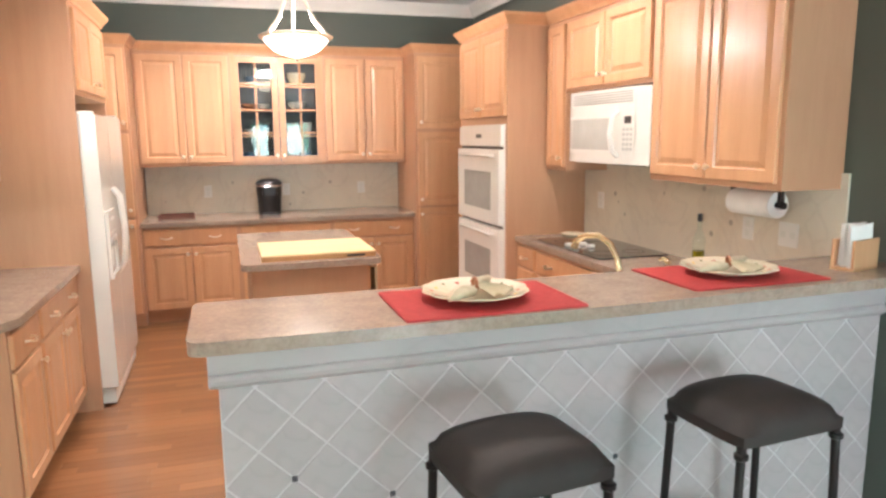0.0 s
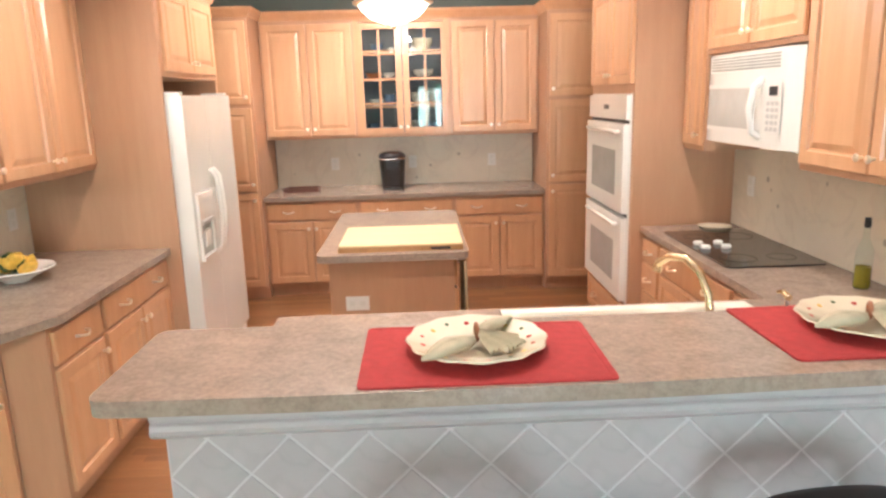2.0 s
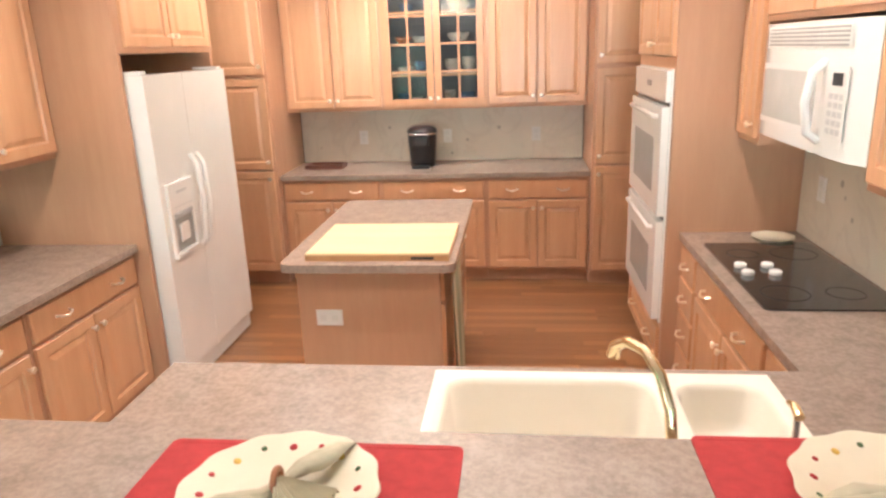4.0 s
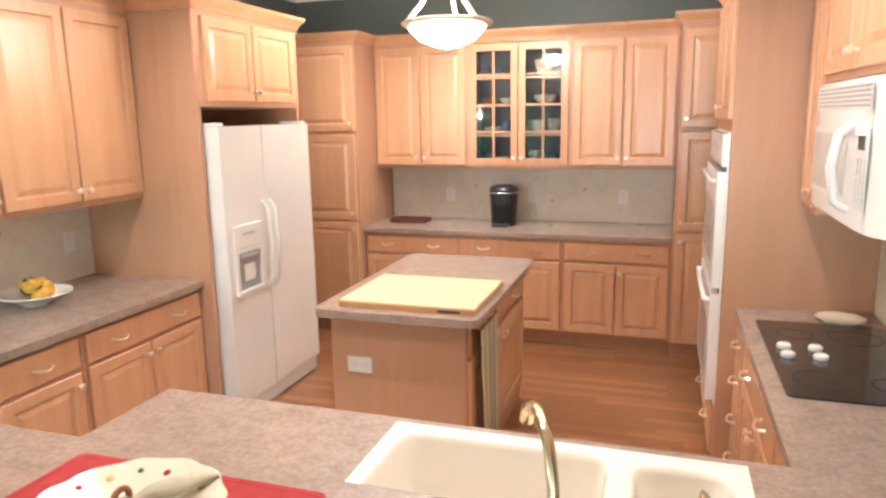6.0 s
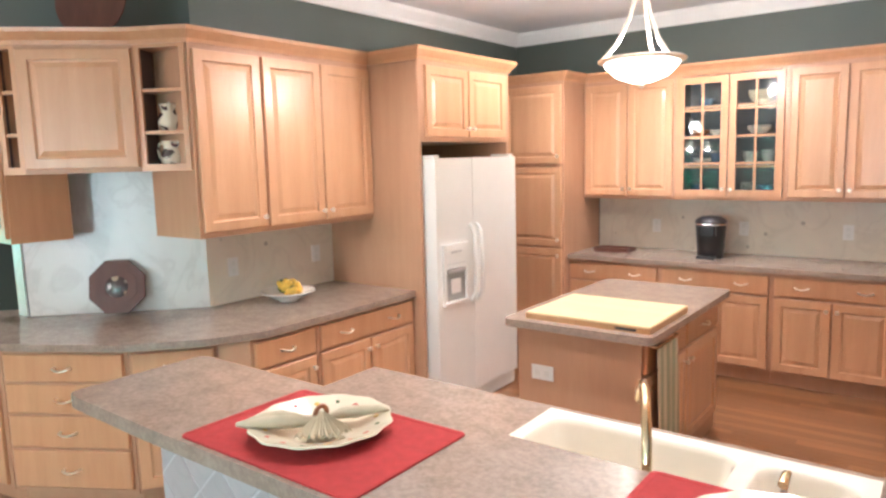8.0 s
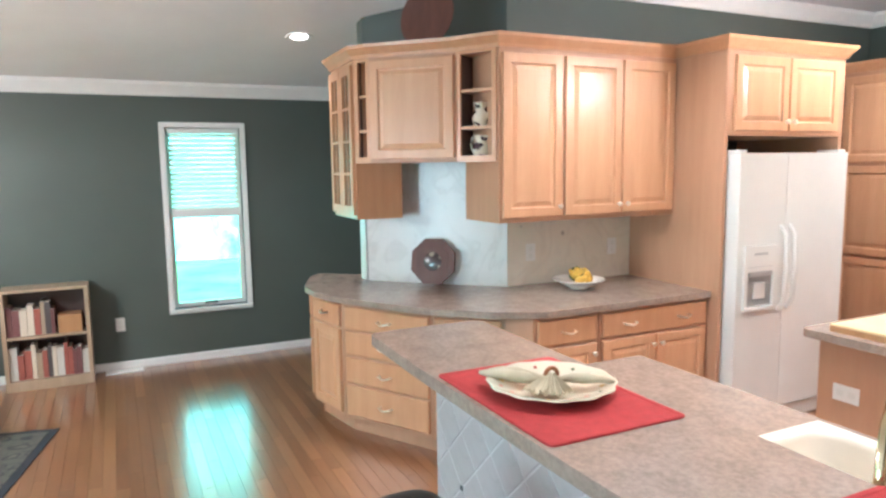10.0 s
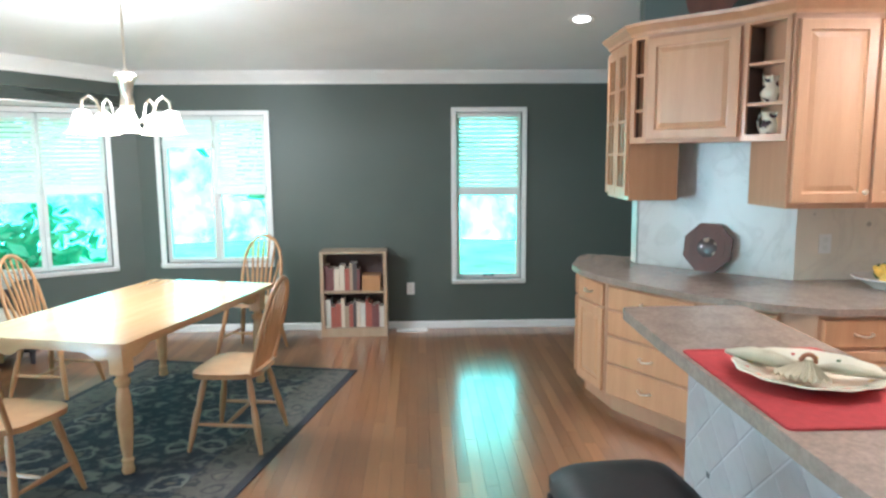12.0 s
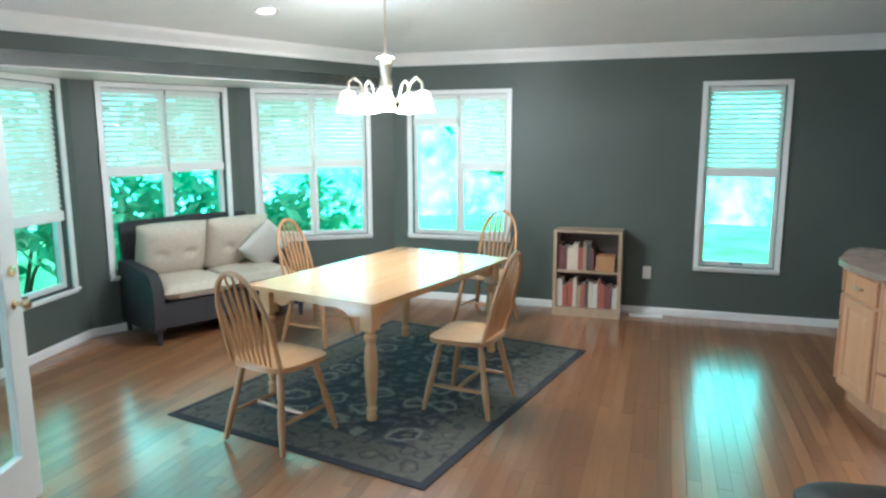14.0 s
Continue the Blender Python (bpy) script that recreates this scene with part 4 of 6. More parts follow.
# ---- peninsula, bar and sink ----
SX0, SX1, SY0, SY1 = 3.39, 4.36, 4.12, 4.71
bm = bmesh.new()
prism(bm, soft_outline([(2.52, 3.985), (SX0 + 0.01, 3.985), (SX0 + 0.01, 4.76), (2.52, 4.76)], 0.001), 0.876, 0.914)
prism(bm, [(SX1 - 0.01, 3.985), (5.05, 3.985), (5.05, 4.76), (SX1 - 0.01, 4.76)], 0.876, 0.914)
box(bm, SX0 + 0.01, SX1 - 0.01, SY1 - 0.01, 4.76, 0.876, 0.914)
box(bm, SX0 + 0.01, SX1 - 0.01, 3.985, SY0 + 0.01, 0.876, 0.914)
box(bm, 4.47, 5.045, 4.76, 6.34, 0.876, 0.914)
bmesh.ops.remove_doubles(bm, verts=bm.verts, dist=0.0005)
single("countertop", bm, LAMINATE, "mottled taupe laminate countertop round the sink and cooktop", "countertop", kind="structure")
cabinet(pose(3.40, 4.70, 0, 0, 0, 180), 0.84, 0.68, 0, 0.872, [("door", 0.02, 0.41, 0.13, 0.685, "rt"), ("door", 0.42, 0.82, 0.13, 0.685, "lt"), ("drawer", 0.02, 0.82, 0.705, 0.85, "")], BASE_L, group="base cabinets", toe=0.1)
cabinet(pose(4.40, 4.70, 0, 0, 0, 180), 0.99, 0.03, 0, 0.872, [("door", 0.02, 0.48, 0.13, 0.85, "rt"), ("door", 0.50, 0.97, 0.13, 0.85, "lt")], "maple sink base cabinet under the counter", group="base cabinets", toe=0.1)

sink = thing("sink", pose(0, 0, 0), "cream double-bowl drop-in sink with a large and a small bowl", "kitchen sink")


def sink_mesh():
    bm = bmesh.new()
    xm, ztop = 4.06, 0.926
    for x0, x1, bowl, depth in ((SX0, xm, (3.435, 4.02, 4.175, 4.665), 0.19), (xm, SX1, (4.08, 4.32, 4.195, 4.65), 0.14)):
        loops = [(soft_outline([(x0, SY0), (x1, SY0), (x1, SY1), (x0, SY1)], 0.002), 0.915), (soft_outline([(x0, SY0), (x1, SY0), (x1, SY1), (x0, SY1)], 0.002), ztop)]
        for i, z in ((-0.006, ztop), (0.0, ztop - 0.004), (0.008, ztop - 0.02), (0.022, ztop - depth + 0.04), (0.035, ztop - depth + 0.015), (0.06, ztop - depth)):
            a, c, y0, y1 = bowl
            loops.append((soft_outline([(a + i, y0 + i), (c - i, y0 + i), (c - i, y1 - i), (a + i, y1 - i)], 0.07), z))
        rings = [[bm.verts.new((x, y, z)) for x, y in pts] for pts, z in loops]
        for r, q in zip(rings, rings[1:]):
            for k in range(len(r)):
                bm.faces.new((r[k], r[(k + 1) % len(r)], q[(k + 1) % len(r)], q[k]))
        bm.faces.new(rings[-1])
    return bm


part("basin", sink_mesh(), BISQUE, sink, smooth=True)
for x, y in ((3.74, 4.42), (4.18, 4.42)):
    part("drain", lathe(bmesh.new(), [(0.045, 0), (0.045, 0.004), (0.03, 0.002), (0, 0.001)], 20, (x, y, 0.737 if x < 4 else 0.787)), STEEL, sink, "steel drain", smooth=True)
fa = thing("faucet", pose(3.955, 4.096, 0.9145, 0, 0, 24), "polished brass gooseneck faucet with lever behind the sink", "faucet")
part("base", lathe(bmesh.new(), [(0.03, 0), (0.03, 0.008), (0.02, 0.02), (0.017, 0.07), (0.019, 0.075), (0.015, 0.08)], 16), BRASS, fa, smooth=True)
arc = [(0, 0, 0.06), (0, 0.0, 0.16), (0, 0.012, 0.23), (0, 0.05, 0.292), (0, 0.11, 0.322), (0, 0.175, 0.316), (0, 0.222, 0.288), (0, 0.232, 0.258)]
part("spout", tube(bmesh.new(), arc, [0.014, 0.013, 0.012, 0.012, 0.012, 0.013, 0.015, 0.017], 12), BRASS, fa, smooth=True)
part("lever", tube(bmesh.new(), [(0.015, 0, 0.06), (0.05, 0, 0.075), (0.09, 0, 0.10)], [0.008, 0.006, 0.008], 8), BRASS, fa, smooth=True)
so = thing("soap_dispenser", pose(4.22, 4.158, 0.926), "slim polished soap pump beside the faucet", "soap dispenser")
part("stem", tube(bmesh.new(), [(0, 0, 0), (0, 0, 0.02), (0, 0, 0.18)], [0.014, 0.007, 0.007], 10), STEEL, so, smooth=True)
part("nozzle", tube(bmesh.new(), [(0, -0.012, 0.185), (0, 0.02, 0.197), (0, 0.05, 0.187)], [0.011, 0.009, 0.006], 10), BRASS, so, smooth=True)

BARY = 3.84
single("bar_wall", boxes((2.40, 5.055, BARY, 3.98, 0, 1.07)), GROUT, "white tiled half wall under the raised bar", kind="structure")
single("bar_top", prism(bmesh.new(), soft_outline([(2.33, 3.59), (2.8, 3.58), (3.6, 3.58), (5.055, 3.62), (5.055, 4.05), (2.33, 4.07)], 0.05), 1.07, 1.11), LAMINATE, "mottled taupe laminate bar top with a rounded edge", "bar top", kind="structure", bevel=0.012, segs=3)
prof_ = [(0, 1.068), (-0.026, 1.068), (-0.026, 0.945), (-0.021, 0.940), (-0.028, 0.934), (-0.033, 0.922), (-0.031, 0.908), (-0.022, 0.898), (-0.012, 0.892), (0, 0.892)]
bm = bmesh.new()
ends_ = [[bm.verts.new((x_, BARY + a_, z_)) for a_, z_ in prof_] for x_ in (2.372, 5.05)]
for k in range(len(prof_)):
    bm.faces.new((ends_[0][k], ends_[0][(k + 1) % len(prof_)], ends_[1][(k + 1) % len(prof_)], ends_[1][k]))
bm.faces.new(ends_[0][::-1]), bm.faces.new(ends_[1])
single("bar_moulding", bm, MOULD, "pale stone-coloured moulding under the bar top", "moulding", kind="structure")
single("bar_moulding", boxes((2.372, 2.3995, BARY + 0.001, 3.985, 0.892, 1.068)), MOULD, "pale stone-coloured moulding round the end of the bar", "moulding", kind="structure", bevel=0.006)

# ---- things on the bar ----
def placemat(x, y):
    pm = thing("placemat", pose(x, y, 1.1105), "red woven cloth placemat on the bar, under a dinner plate", "placemat", "placemats")
    part("cloth", prism(bmesh.new(), soft_outline([(-0.30, -0.205), (0.30, -0.205), (0.30, 0.205), (-0.30, 0.205)], 0.02), 0, 0.004), RED, pm)
    part("hem", boxes((-0.285, 0.285, -0.199, -0.190, 0.0041, 0.0048), (-0.285, 0.285, 0.190, 0.199, 0.0041, 0.0048), (-0.294, -0.285, -0.190, 0.190, 0.0041, 0.0048), (0.285, 0.294, -0.190, 0.190, 0.0041, 0.0048)), RED, pm)
    return pm


def dinner_setting(x, y, turn):
    pl = thing("dinner_plate", pose(x, y, 1.116, 0, 0, turn), "cream dinner plate with small painted flowers, on a red placemat", "plate", "dinner plates")
    bm = lathe(bmesh.new(), [(0, 0.004), (0.08, 0.0), (0.095, 0.002), (0.165, 0.026), (0.178, 0.031), (0.176, 0.034), (0.166, 0.032), (0.10, 0.010), (0.085, 0.008), (0, 0.010)], 96)
    for v in bm.verts:
        r = math.hypot(v.co.x, v.co.y)
        if r > 0.12:
            k = 1 + 0.018 * (r - 0.12) / 0.05 * math.cos(12 * math.atan2(v.co.y, v.co.x))
            v.co.x, v.co.y = v.co.x * k, v.co.y * k
    part("dish", bm, CREAM, pl, smooth=True)
    for k in range(16):
        a = 2 * math.pi * k / 16 + 0.12
        r = 0.138 + 0.006 * (k % 2)
        mat_ = (RED, LEAFGREEN, YELLOW, RED)[k % 4]
        part("fleck", moved(lathe(bmesh.new(), [(0.006 if k % 2 else 0.008, 0), (0.005, 0.0012), (0, 0.0015)], 8), pose(r * math.cos(a), r * math.sin(a), 0.0210 + (r - 0.138) * 0.37 + 0.002, 0, -21, math.degrees(a))), mat_, pl, "small painted flower motif")
    na = thing("napkin", pose(x, y, 1.13, 0, 0, turn), "sage green cloth napkin fanned through a ring on a plate", "napkin", "napkins")
    for ang, ln, fat in ((226, 0.195, 0.021), (50, 0.16, 0.017)):
        for side, drop in ((0.0, 0.0), (0.017, -0.004)):
            pts = [(0.012 + ln * t, side * math.sin(t * 3.1) + 0.006 * math.sin(t * 9 + ang), 0.022 + drop + 0.012 * math.sin(t * 2.6)) for t in (0, 0.12, 0.28, 0.46, 0.64, 0.82, 1.0)]
            bm = tube(bmesh.new(), pts, [0.010, 0.6 * fat, 0.9 * fat, fat, 0.85 * fat, 0.6 * fat, 0.10 * fat], 14)
            for k, v in enumerate(bm.verts):
                v.co.z = 0.008 + (v.co.z - 0.008) * 0.82 + 0.002 * math.sin(k * 2.4)
            f = part("fold", bm, CLOTH, na, smooth=True)
            f.matrix_basis = pose(0, 0, 0, 0, 0, ang)
    for ang, ln, wd in ((-38, 0.115, 0.038), (-58, 0.105, 0.030), (-18, 0.10, 0.026)):
        rows = []
        bm = bmesh.new()
        for i in range(7):
            t = i / 6
            ww = 0.007 + wd * t
            rows.append([bm.verts.new((0.004 + ln * t, j / 5 * ww - ww, 0.034 - 0.024 * t + (0.009 if j % 2 else 0.0) * (0.3 + t))) for j in range(11)])
        for a, c in zip(rows, rows[1:]):
            for j in range(10):
                bm.faces.new((a[j], a[j + 1], c[j + 1], c[j]))
        g = bmesh.ops.extrude_face_region(bm, geom=bm.faces[:])
        bmesh.ops.translate(bm, verts=[v for v in g["geom"] if isinstance(v, bmesh.types.BMVert)], vec=(0, 0, 0.003))
        f = part("fold", bm, CLOTH, na)
        f.matrix_basis = pose(0, 0, 0, 0, 0, ang)
    bm = bmesh.new()
    ring = [(0.02 * math.cos(a), 0, 0.032 + 0.02 * math.sin(a)) for a in [2 * math.pi * k / 16 for k in range(17)]]
    part("ring", moved(tube(bm, ring, 0.006, 8), pose(0, 0, 0, 0, 0, 90)), COPPER, na, "copper-coloured napkin ring", smooth=True)
    return pl


COPPER = plain("copper_wood", (0.34, 0.13, 0.06), 0.4, 0.2)
placemat(3.235, 3.80), placemat(4.28, 3.86)
dinner_setting(3.225, 3.81, 0), dinner_setting(4.28, 3.86, -25)

nh = thing("napkin_holder", pose(4.84, 3.80, 1.1105, 0, 0, 14), "light wooden napkin holder filled with white paper napkins", "napkin holder")
part("holder", boxes((-0.09, 0.09, -0.045, -0.035, 0, 0.12), (-0.09, 0.09, 0.035, 0.045, 0, 0.12), (-0.09, 0.09, -0.035, 0.035, 0, 0.012)), MAPLE_PANEL, nh, bevel=0.003)
for k in range(6):
    p = part("paper_napkin", boxes((-0.08, 0.08, -0.0015, 0.0015, 0, 0.165)), TOWEL, nh)
    p.matrix_basis = pose(-0.01 + 0.004 * k, -0.028 + 0.011 * k, 0.013, 0, 3 * (k % 3 - 1), 0)

# things on the counters
pt = thing("paper_towel_roll", pose(4.90, 4.42, 1.315), "white paper towel roll on a dark rod under the wall cabinet", "paper towels")
part("roll", moved(lathe(bmesh.new(), [(0.02, -0.14), (0.062, -0.14), (0.062, 0.14), (0.02, 0.14)], 28), pose(0, 0, 0, 90)), TOWEL, pt, smooth=True)
part("rod", moved(lathe(bmesh.new(), [(0, -0.19), (0.016, -0.19), (0.018, -0.165), (0.012, -0.16), (0.012, 0.16), (0.018, 0.165), (0.016, 0.18), (0, 0.18)], 14), pose(0, 0, 0, 90)), IRON, pt, "dark iron rod", smooth=True)
for y_ in (-0.165, 0.15):
    part("bracket", boxes((-0.012, 0.012, y_, y_ + 0.015, 0, 0.084)), IRON, pt)
ob_ = thing("oil_bottle", pose(4.93, 4.86, 0.9145), "clear glass bottle a third full of olive oil", "oil bottle")
part("glass_body", lathe(bmesh.new(), [(0, 0), (0.031, 0), (0.034, 0.01), (0.034, 0.16), (0.014, 0.21), (0.012, 0.255), (0.014, 0.26)], 18), PANE, ob_, smooth=True)
part("oil", lathe(bmesh.new(), [(0, 0.004), (0.030, 0.004), (0.031, 0.012), (0.031, 0.095), (0, 0.095)], 18), OIL, ob_, "yellow-green oil", smooth=True)
part("stopper", lathe(bmesh.new(), [(0.012, 0.258), (0.014, 0.27), (0.012, 0.30), (0, 0.302)], 12), DARK, ob_, "black stopper", smooth=True)
single("spoon_rest", lathe(bmesh.new(), [(0, 0.004), (0.08, 0.004), (0.10, 0.018), (0.105, 0.018), (0.085, 0), (0, 0)], 8, (4.88, 6.19, 0.9145)), CREAM, "cream octagonal trivet dish on the counter behind the cooktop", "dish", smooth=True)

cm = thing("coffee_maker", pose(2.845, 8.52, 0.9145), "black pod coffee maker with chrome trim", "coffee maker")
part("body", lathe(bmesh.new(), [(0, 0), (0.098, 0), (0.104, 0.012), (0.112, 0.15), (0.122, 0.27), (0, 0.27)], 28), DARK, cm, smooth=True)
part("lid", lathe(bmesh.new(), [(0.124, 0.286), (0.126, 0.30), (0.112, 0.322), (0.07, 0.342), (0, 0.348)], 28), DARK, cm, smooth=True)
part("trim", lathe(bmesh.new(), [(0, 0.271), (0.125, 0.271), (0.129, 0.278), (0.125, 0.285), (0, 0.285)], 28), STEEL, cm, "chrome trim band", smooth=True)
part("brew_head", prism(bmesh.new(), soft_outline([(-0.07, -0.135), (0.07, -0.135), (0.07, -0.08), (-0.07, -0.08)], 0.04), 0.19, 0.265), DARK, cm, bevel=0.008)
part("drip_tray", boxes((-0.07, 0.07, -0.15, -0.085, 0, 0.025)), DARK, cm, bevel=0.004)
tr = single("serving_tray", boxes((1.84, 2.16, 8.44, 8.62, 0.9145, 0.93), (1.84, 2.16, 8.44, 8.452, 0.93, 0.95), (1.84, 2.16, 8.608, 8.62, 0.93, 0.95), (1.84, 1.852, 8.452, 8.608, 0.93, 0.95), (2.148, 2.16, 8.452, 8.608, 0.93, 0.95)), REDWOOD, "low dark red-brown wooden tray on the back counter", "tray", bevel=0.003)

bo = thing("fruit_bowl", pose(1.09, 5.50, 0.9145), "white china bowl heaped with yellow gourds", "bowl")
part("bowl", lathe(bmesh.new(), [(0, 0), (0.06, 0), (0.065, 0.008), (0.15, 0.052), (0.175, 0.062), (0.172, 0.067), (0.14, 0.058), (0.06, 0.014), (0, 0.012)], 36), APPLIANCE, bo, smooth=True)
rng = random.Random(4)
for k in range(15):
    a, r = rng.uniform(0, 6.28), rng.uniform(0.0, 0.105)
    g = thing("gourd", pose(1.09 + r * math.cos(a), 5.50 + r * math.sin(a), 0.9145 + 0.062 + 0.045 * (1 - r / 0.09), rng.uniform(-70, 70), rng.uniform(-60, 60), rng.uniform(0, 360)), "small yellow ribbed gourd in a white bowl", "gourd", "gourds")
    part("fruit", lathe(bmesh.new(), [(0, -0.04), (0.024, -0.034), (0.036, -0.011), (0.032, 0.012), (0.019, 0.034), (0.01, 0.05), (0, 0.056)], 12), YELLOW if k % 4 else LEAFGREEN, g, smooth=True)

pq = thing("octagonal_plaque", pose(0.50, 4.71, 0.9145, -12, 0, 45), "dark red octagonal wooden plaque leaning on the marble wall", "plaque")
oct_ = [(0.17 * math.cos(radians(22.5 + 45 * k)), 0.17 * math.sin(radians(22.5 + 45 * k))) for k in range(8)]
bm = prism(bmesh.new(), oct_, 0, 0.02)
part("board", moved(bm, pose(0, -0.03, 0.162, 90)), REDWOOD, pq, bevel=0.004)
bm = prism(bmesh.new(), [(x * 0.72, y * 0.72) for x, y in oct_], 0.0205, 0.024)
part("inner_panel", moved(bm, pose(0, -0.03, 0.162, 90)), REDWOOD, pq, bevel=0.002)
bm = lathe(bmesh.new(), [(0.065, 0.0245), (0.06, 0.028), (0, 0.029)], 16)
part("painted_still_life", moved(bm, pose(0, -0.03, 0.16, 90)), flowered("painted_dark", (0.07, 0.05, 0.045), (0.42, 0.34, 0.26)), pq, "dark painted oval with pale flowers", smooth=True)
bd = single("round_wooden_plate", moved(lathe(bmesh.new(), [(0, 0), (0.10, 0), (0.17, 0.02), (0.20, 0.03), (0.20, 0.038), (0.16, 0.03), (0, 0.012)], 32), pose(0.74, 4.60, 2.66, 80, 0, 30)), REDWOOD, "large dark wooden plate standing on top of the wall cabinets", "decorative plate", smooth=True)


MUGGLAZE = flowered("mug_glaze", (0.72, 0.64, 0.50), (0.05, 0.025, 0.03))


def mug(x, y, z, turn):
    g = thing("mug", pose(x, y, z, 0, 0, turn), "cream pitcher mug with dark flower pattern on an open shelf", "mug", "mugs")
    part("cup", lathe(bmesh.new(), [(0, 0), (0.036, 0), (0.052, 0.018), (0.062, 0.048), (0.058, 0.075), (0.044, 0.100), (0.043, 0.112), (0.054, 0.142), (0.050, 0.142), (0.039, 0.112), (0.040, 0.100), (0.052, 0.075), (0.056, 0.048), (0, 0.008)], 24), MUGGLAZE, g, smooth=True)
    part("handle", tube(bmesh.new(), [(0.048, 0, 0.125), (0.078, 0, 0.128), (0.092, 0, 0.095), (0.082, 0, 0.055), (0.056, 0, 0.04)], 0.0075, 8), MUGGLAZE, g, smooth=True)
    part("spout", tube(bmesh.new(), [(-0.040, 0, 0.118), (-0.052, 0, 0.134), (-0.066, 0, 0.146)], [0.016, 0.014, 0.005], 8), MUGGLAZE, g, smooth=True)


sx, sy = (HB1[0] + 1.215) / 2 - 0.05, (HB1[1] + 4.80) / 2 + 0.07
mug(sx, sy, 1.7785, 200), mug(sx, sy, 1.9745, 150)
for k, (dx, z) in enumerate(((0.0, 1.7785), (0.0, 1.9745))):
    g = single("drinking_glass", lathe(bmesh.new(), [(0, 0), (0.026, 0), (0.03, 0.09), (0.028, 0.09), (0.024, 0.006), (0, 0.005)], 14, (0.485, 4.29, z)), plain("blue_glass", (0.16, 0.22, 0.34), 0.1), "small bluish drinking glass on an open shelf", "drinking glass", "glasses", smooth=True)

# dishes behind the glass doors
CHINA = plain("china_tint", (0.42, 0.42, 0.40), 0.25, vary=0.3, scale=12)
BLUECH = plain("blue_china", (0.10, 0.17, 0.28), 0.25, vary=0.3, scale=12)
for x, z, r, h, mat in ((2.68, 1.41, 0.05, 0.10, BLUECH), (2.80, 1.41, 0.05, 0.07, CHINA), (2.72, 1.672, 0.07, 0.06, CHINA), (2.84, 1.672, 0.05, 0.10, BLUECH), (2.70, 1.917, 0.07, 0.05, COPPER), (2.84, 1.917, 0.06, 0.05, CHINA),
                        (3.08, 1.41, 0.05, 0.12, CHINA), (3.22, 1.41, 0.06, 0.10, BLUECH), (3.10, 1.672, 0.06, 0.11, CHINA), (3.24, 1.672, 0.06, 0.12, CHINA), (3.16, 1.917, 0.09, 0.07, CHINA), (3.16, 2.162, 0.09, 0.10, CREAM), (2.74, 2.162, 0.06, 0.06, BLUECH)):
    single("dish", lathe(bmesh.new(), [(0, 0), (r * 0.6, 0), (r, h * 0.6), (r * 1.02, h), (r * 0.94, h), (r * 0.9, h * 0.6), (r * 0.5, 0.01), (0, 0.01)], 18, (x, 8.67, z)), mat, "china bowl or cup behind a glass cabinet door", "dishware", "dishes", smooth=True)

# towel on the island
bm = bmesh.new()
rows = []
for i in range(12):
    t = i / 11
    rows.append([bm.verts.new((3.325 + 0.014 * math.sin(j * 1.15 + t) + 0.01 * t, 5.93 + j * 0.021 * (1 + 0.12 * t), 0.83 - 0.62 * t)) for j in range(13)])
for a, c in zip(rows, rows[1:]):
    for j in range(12):
        bm.faces.new((a[j], a[j + 1], c[j + 1], c[j]))
g = bmesh.ops.extrude_face_region(bm, geom=bm.faces[:])
bmesh.ops.translate(bm, verts=[v for v in g["geom"] if isinstance(v, bmesh.types.BMVert)], vec=(0.006, 0, 0))
tw = thing("dish_towel", pose(0, 0, 0), "striped beige and green dish towel hanging on the island side", "dish towel")


def stripes(name, a, c, period):
    mat, n, l, b = material(name)
    v = coords(n, l)
    wv = n.new("ShaderNodeTexWave")
    wv.bands_direction = "Y"
    wv.inputs["Scale"].default_value, wv.inputs["Distortion"].default_value = period, 0.4
    l.new(v, wv.inputs["Vector"])
    l.new(ramp(n, l, wv.outputs["Fac"], [(0.35, a), (0.55, c)]), b.inputs["Base Color"])
    b.inputs["Roughness"].default_value = 0.9
    return mat


part("cloth", bm, stripes("towel_stripes", (0.50, 0.42, 0.28), (0.30, 0.30, 0.19), 9), tw, smooth=True)
part("towel_bar", tube(bmesh.new(), [(3.292, 5.91, 0.84), (3.335, 5.91, 0.84), (3.335, 6.22, 0.84), (3.292, 6.22, 0.84)], 0.006, 8), BRASS, tw, "brass towel bar", smooth=True)


def outlet(m, w=0.075, h=0.118, label="white wall outlet plate"):
    o = thing("wall_outlet", m, label, "outlet", "outlets", "structure")
    part("plate", boxes((-w / 2, w / 2, -0.006, 0, -h / 2, h / 2)), WHITE, o, bevel=0.002)
    part("socket", boxes((-0.015, 0.015, -0.008, -0.0062, 0.008, 0.04), (-0.015, 0.015, -0.008, -0.0062, -0.04, -0.008)) if w < h else boxes((-0.045, -0.013, -0.008, -0.0062, -0.015, 0.015), (0.013, 0.045, -0.008, -0.0062, -0.015, 0.015)), VINYL, o, bevel=0.001)
    return o


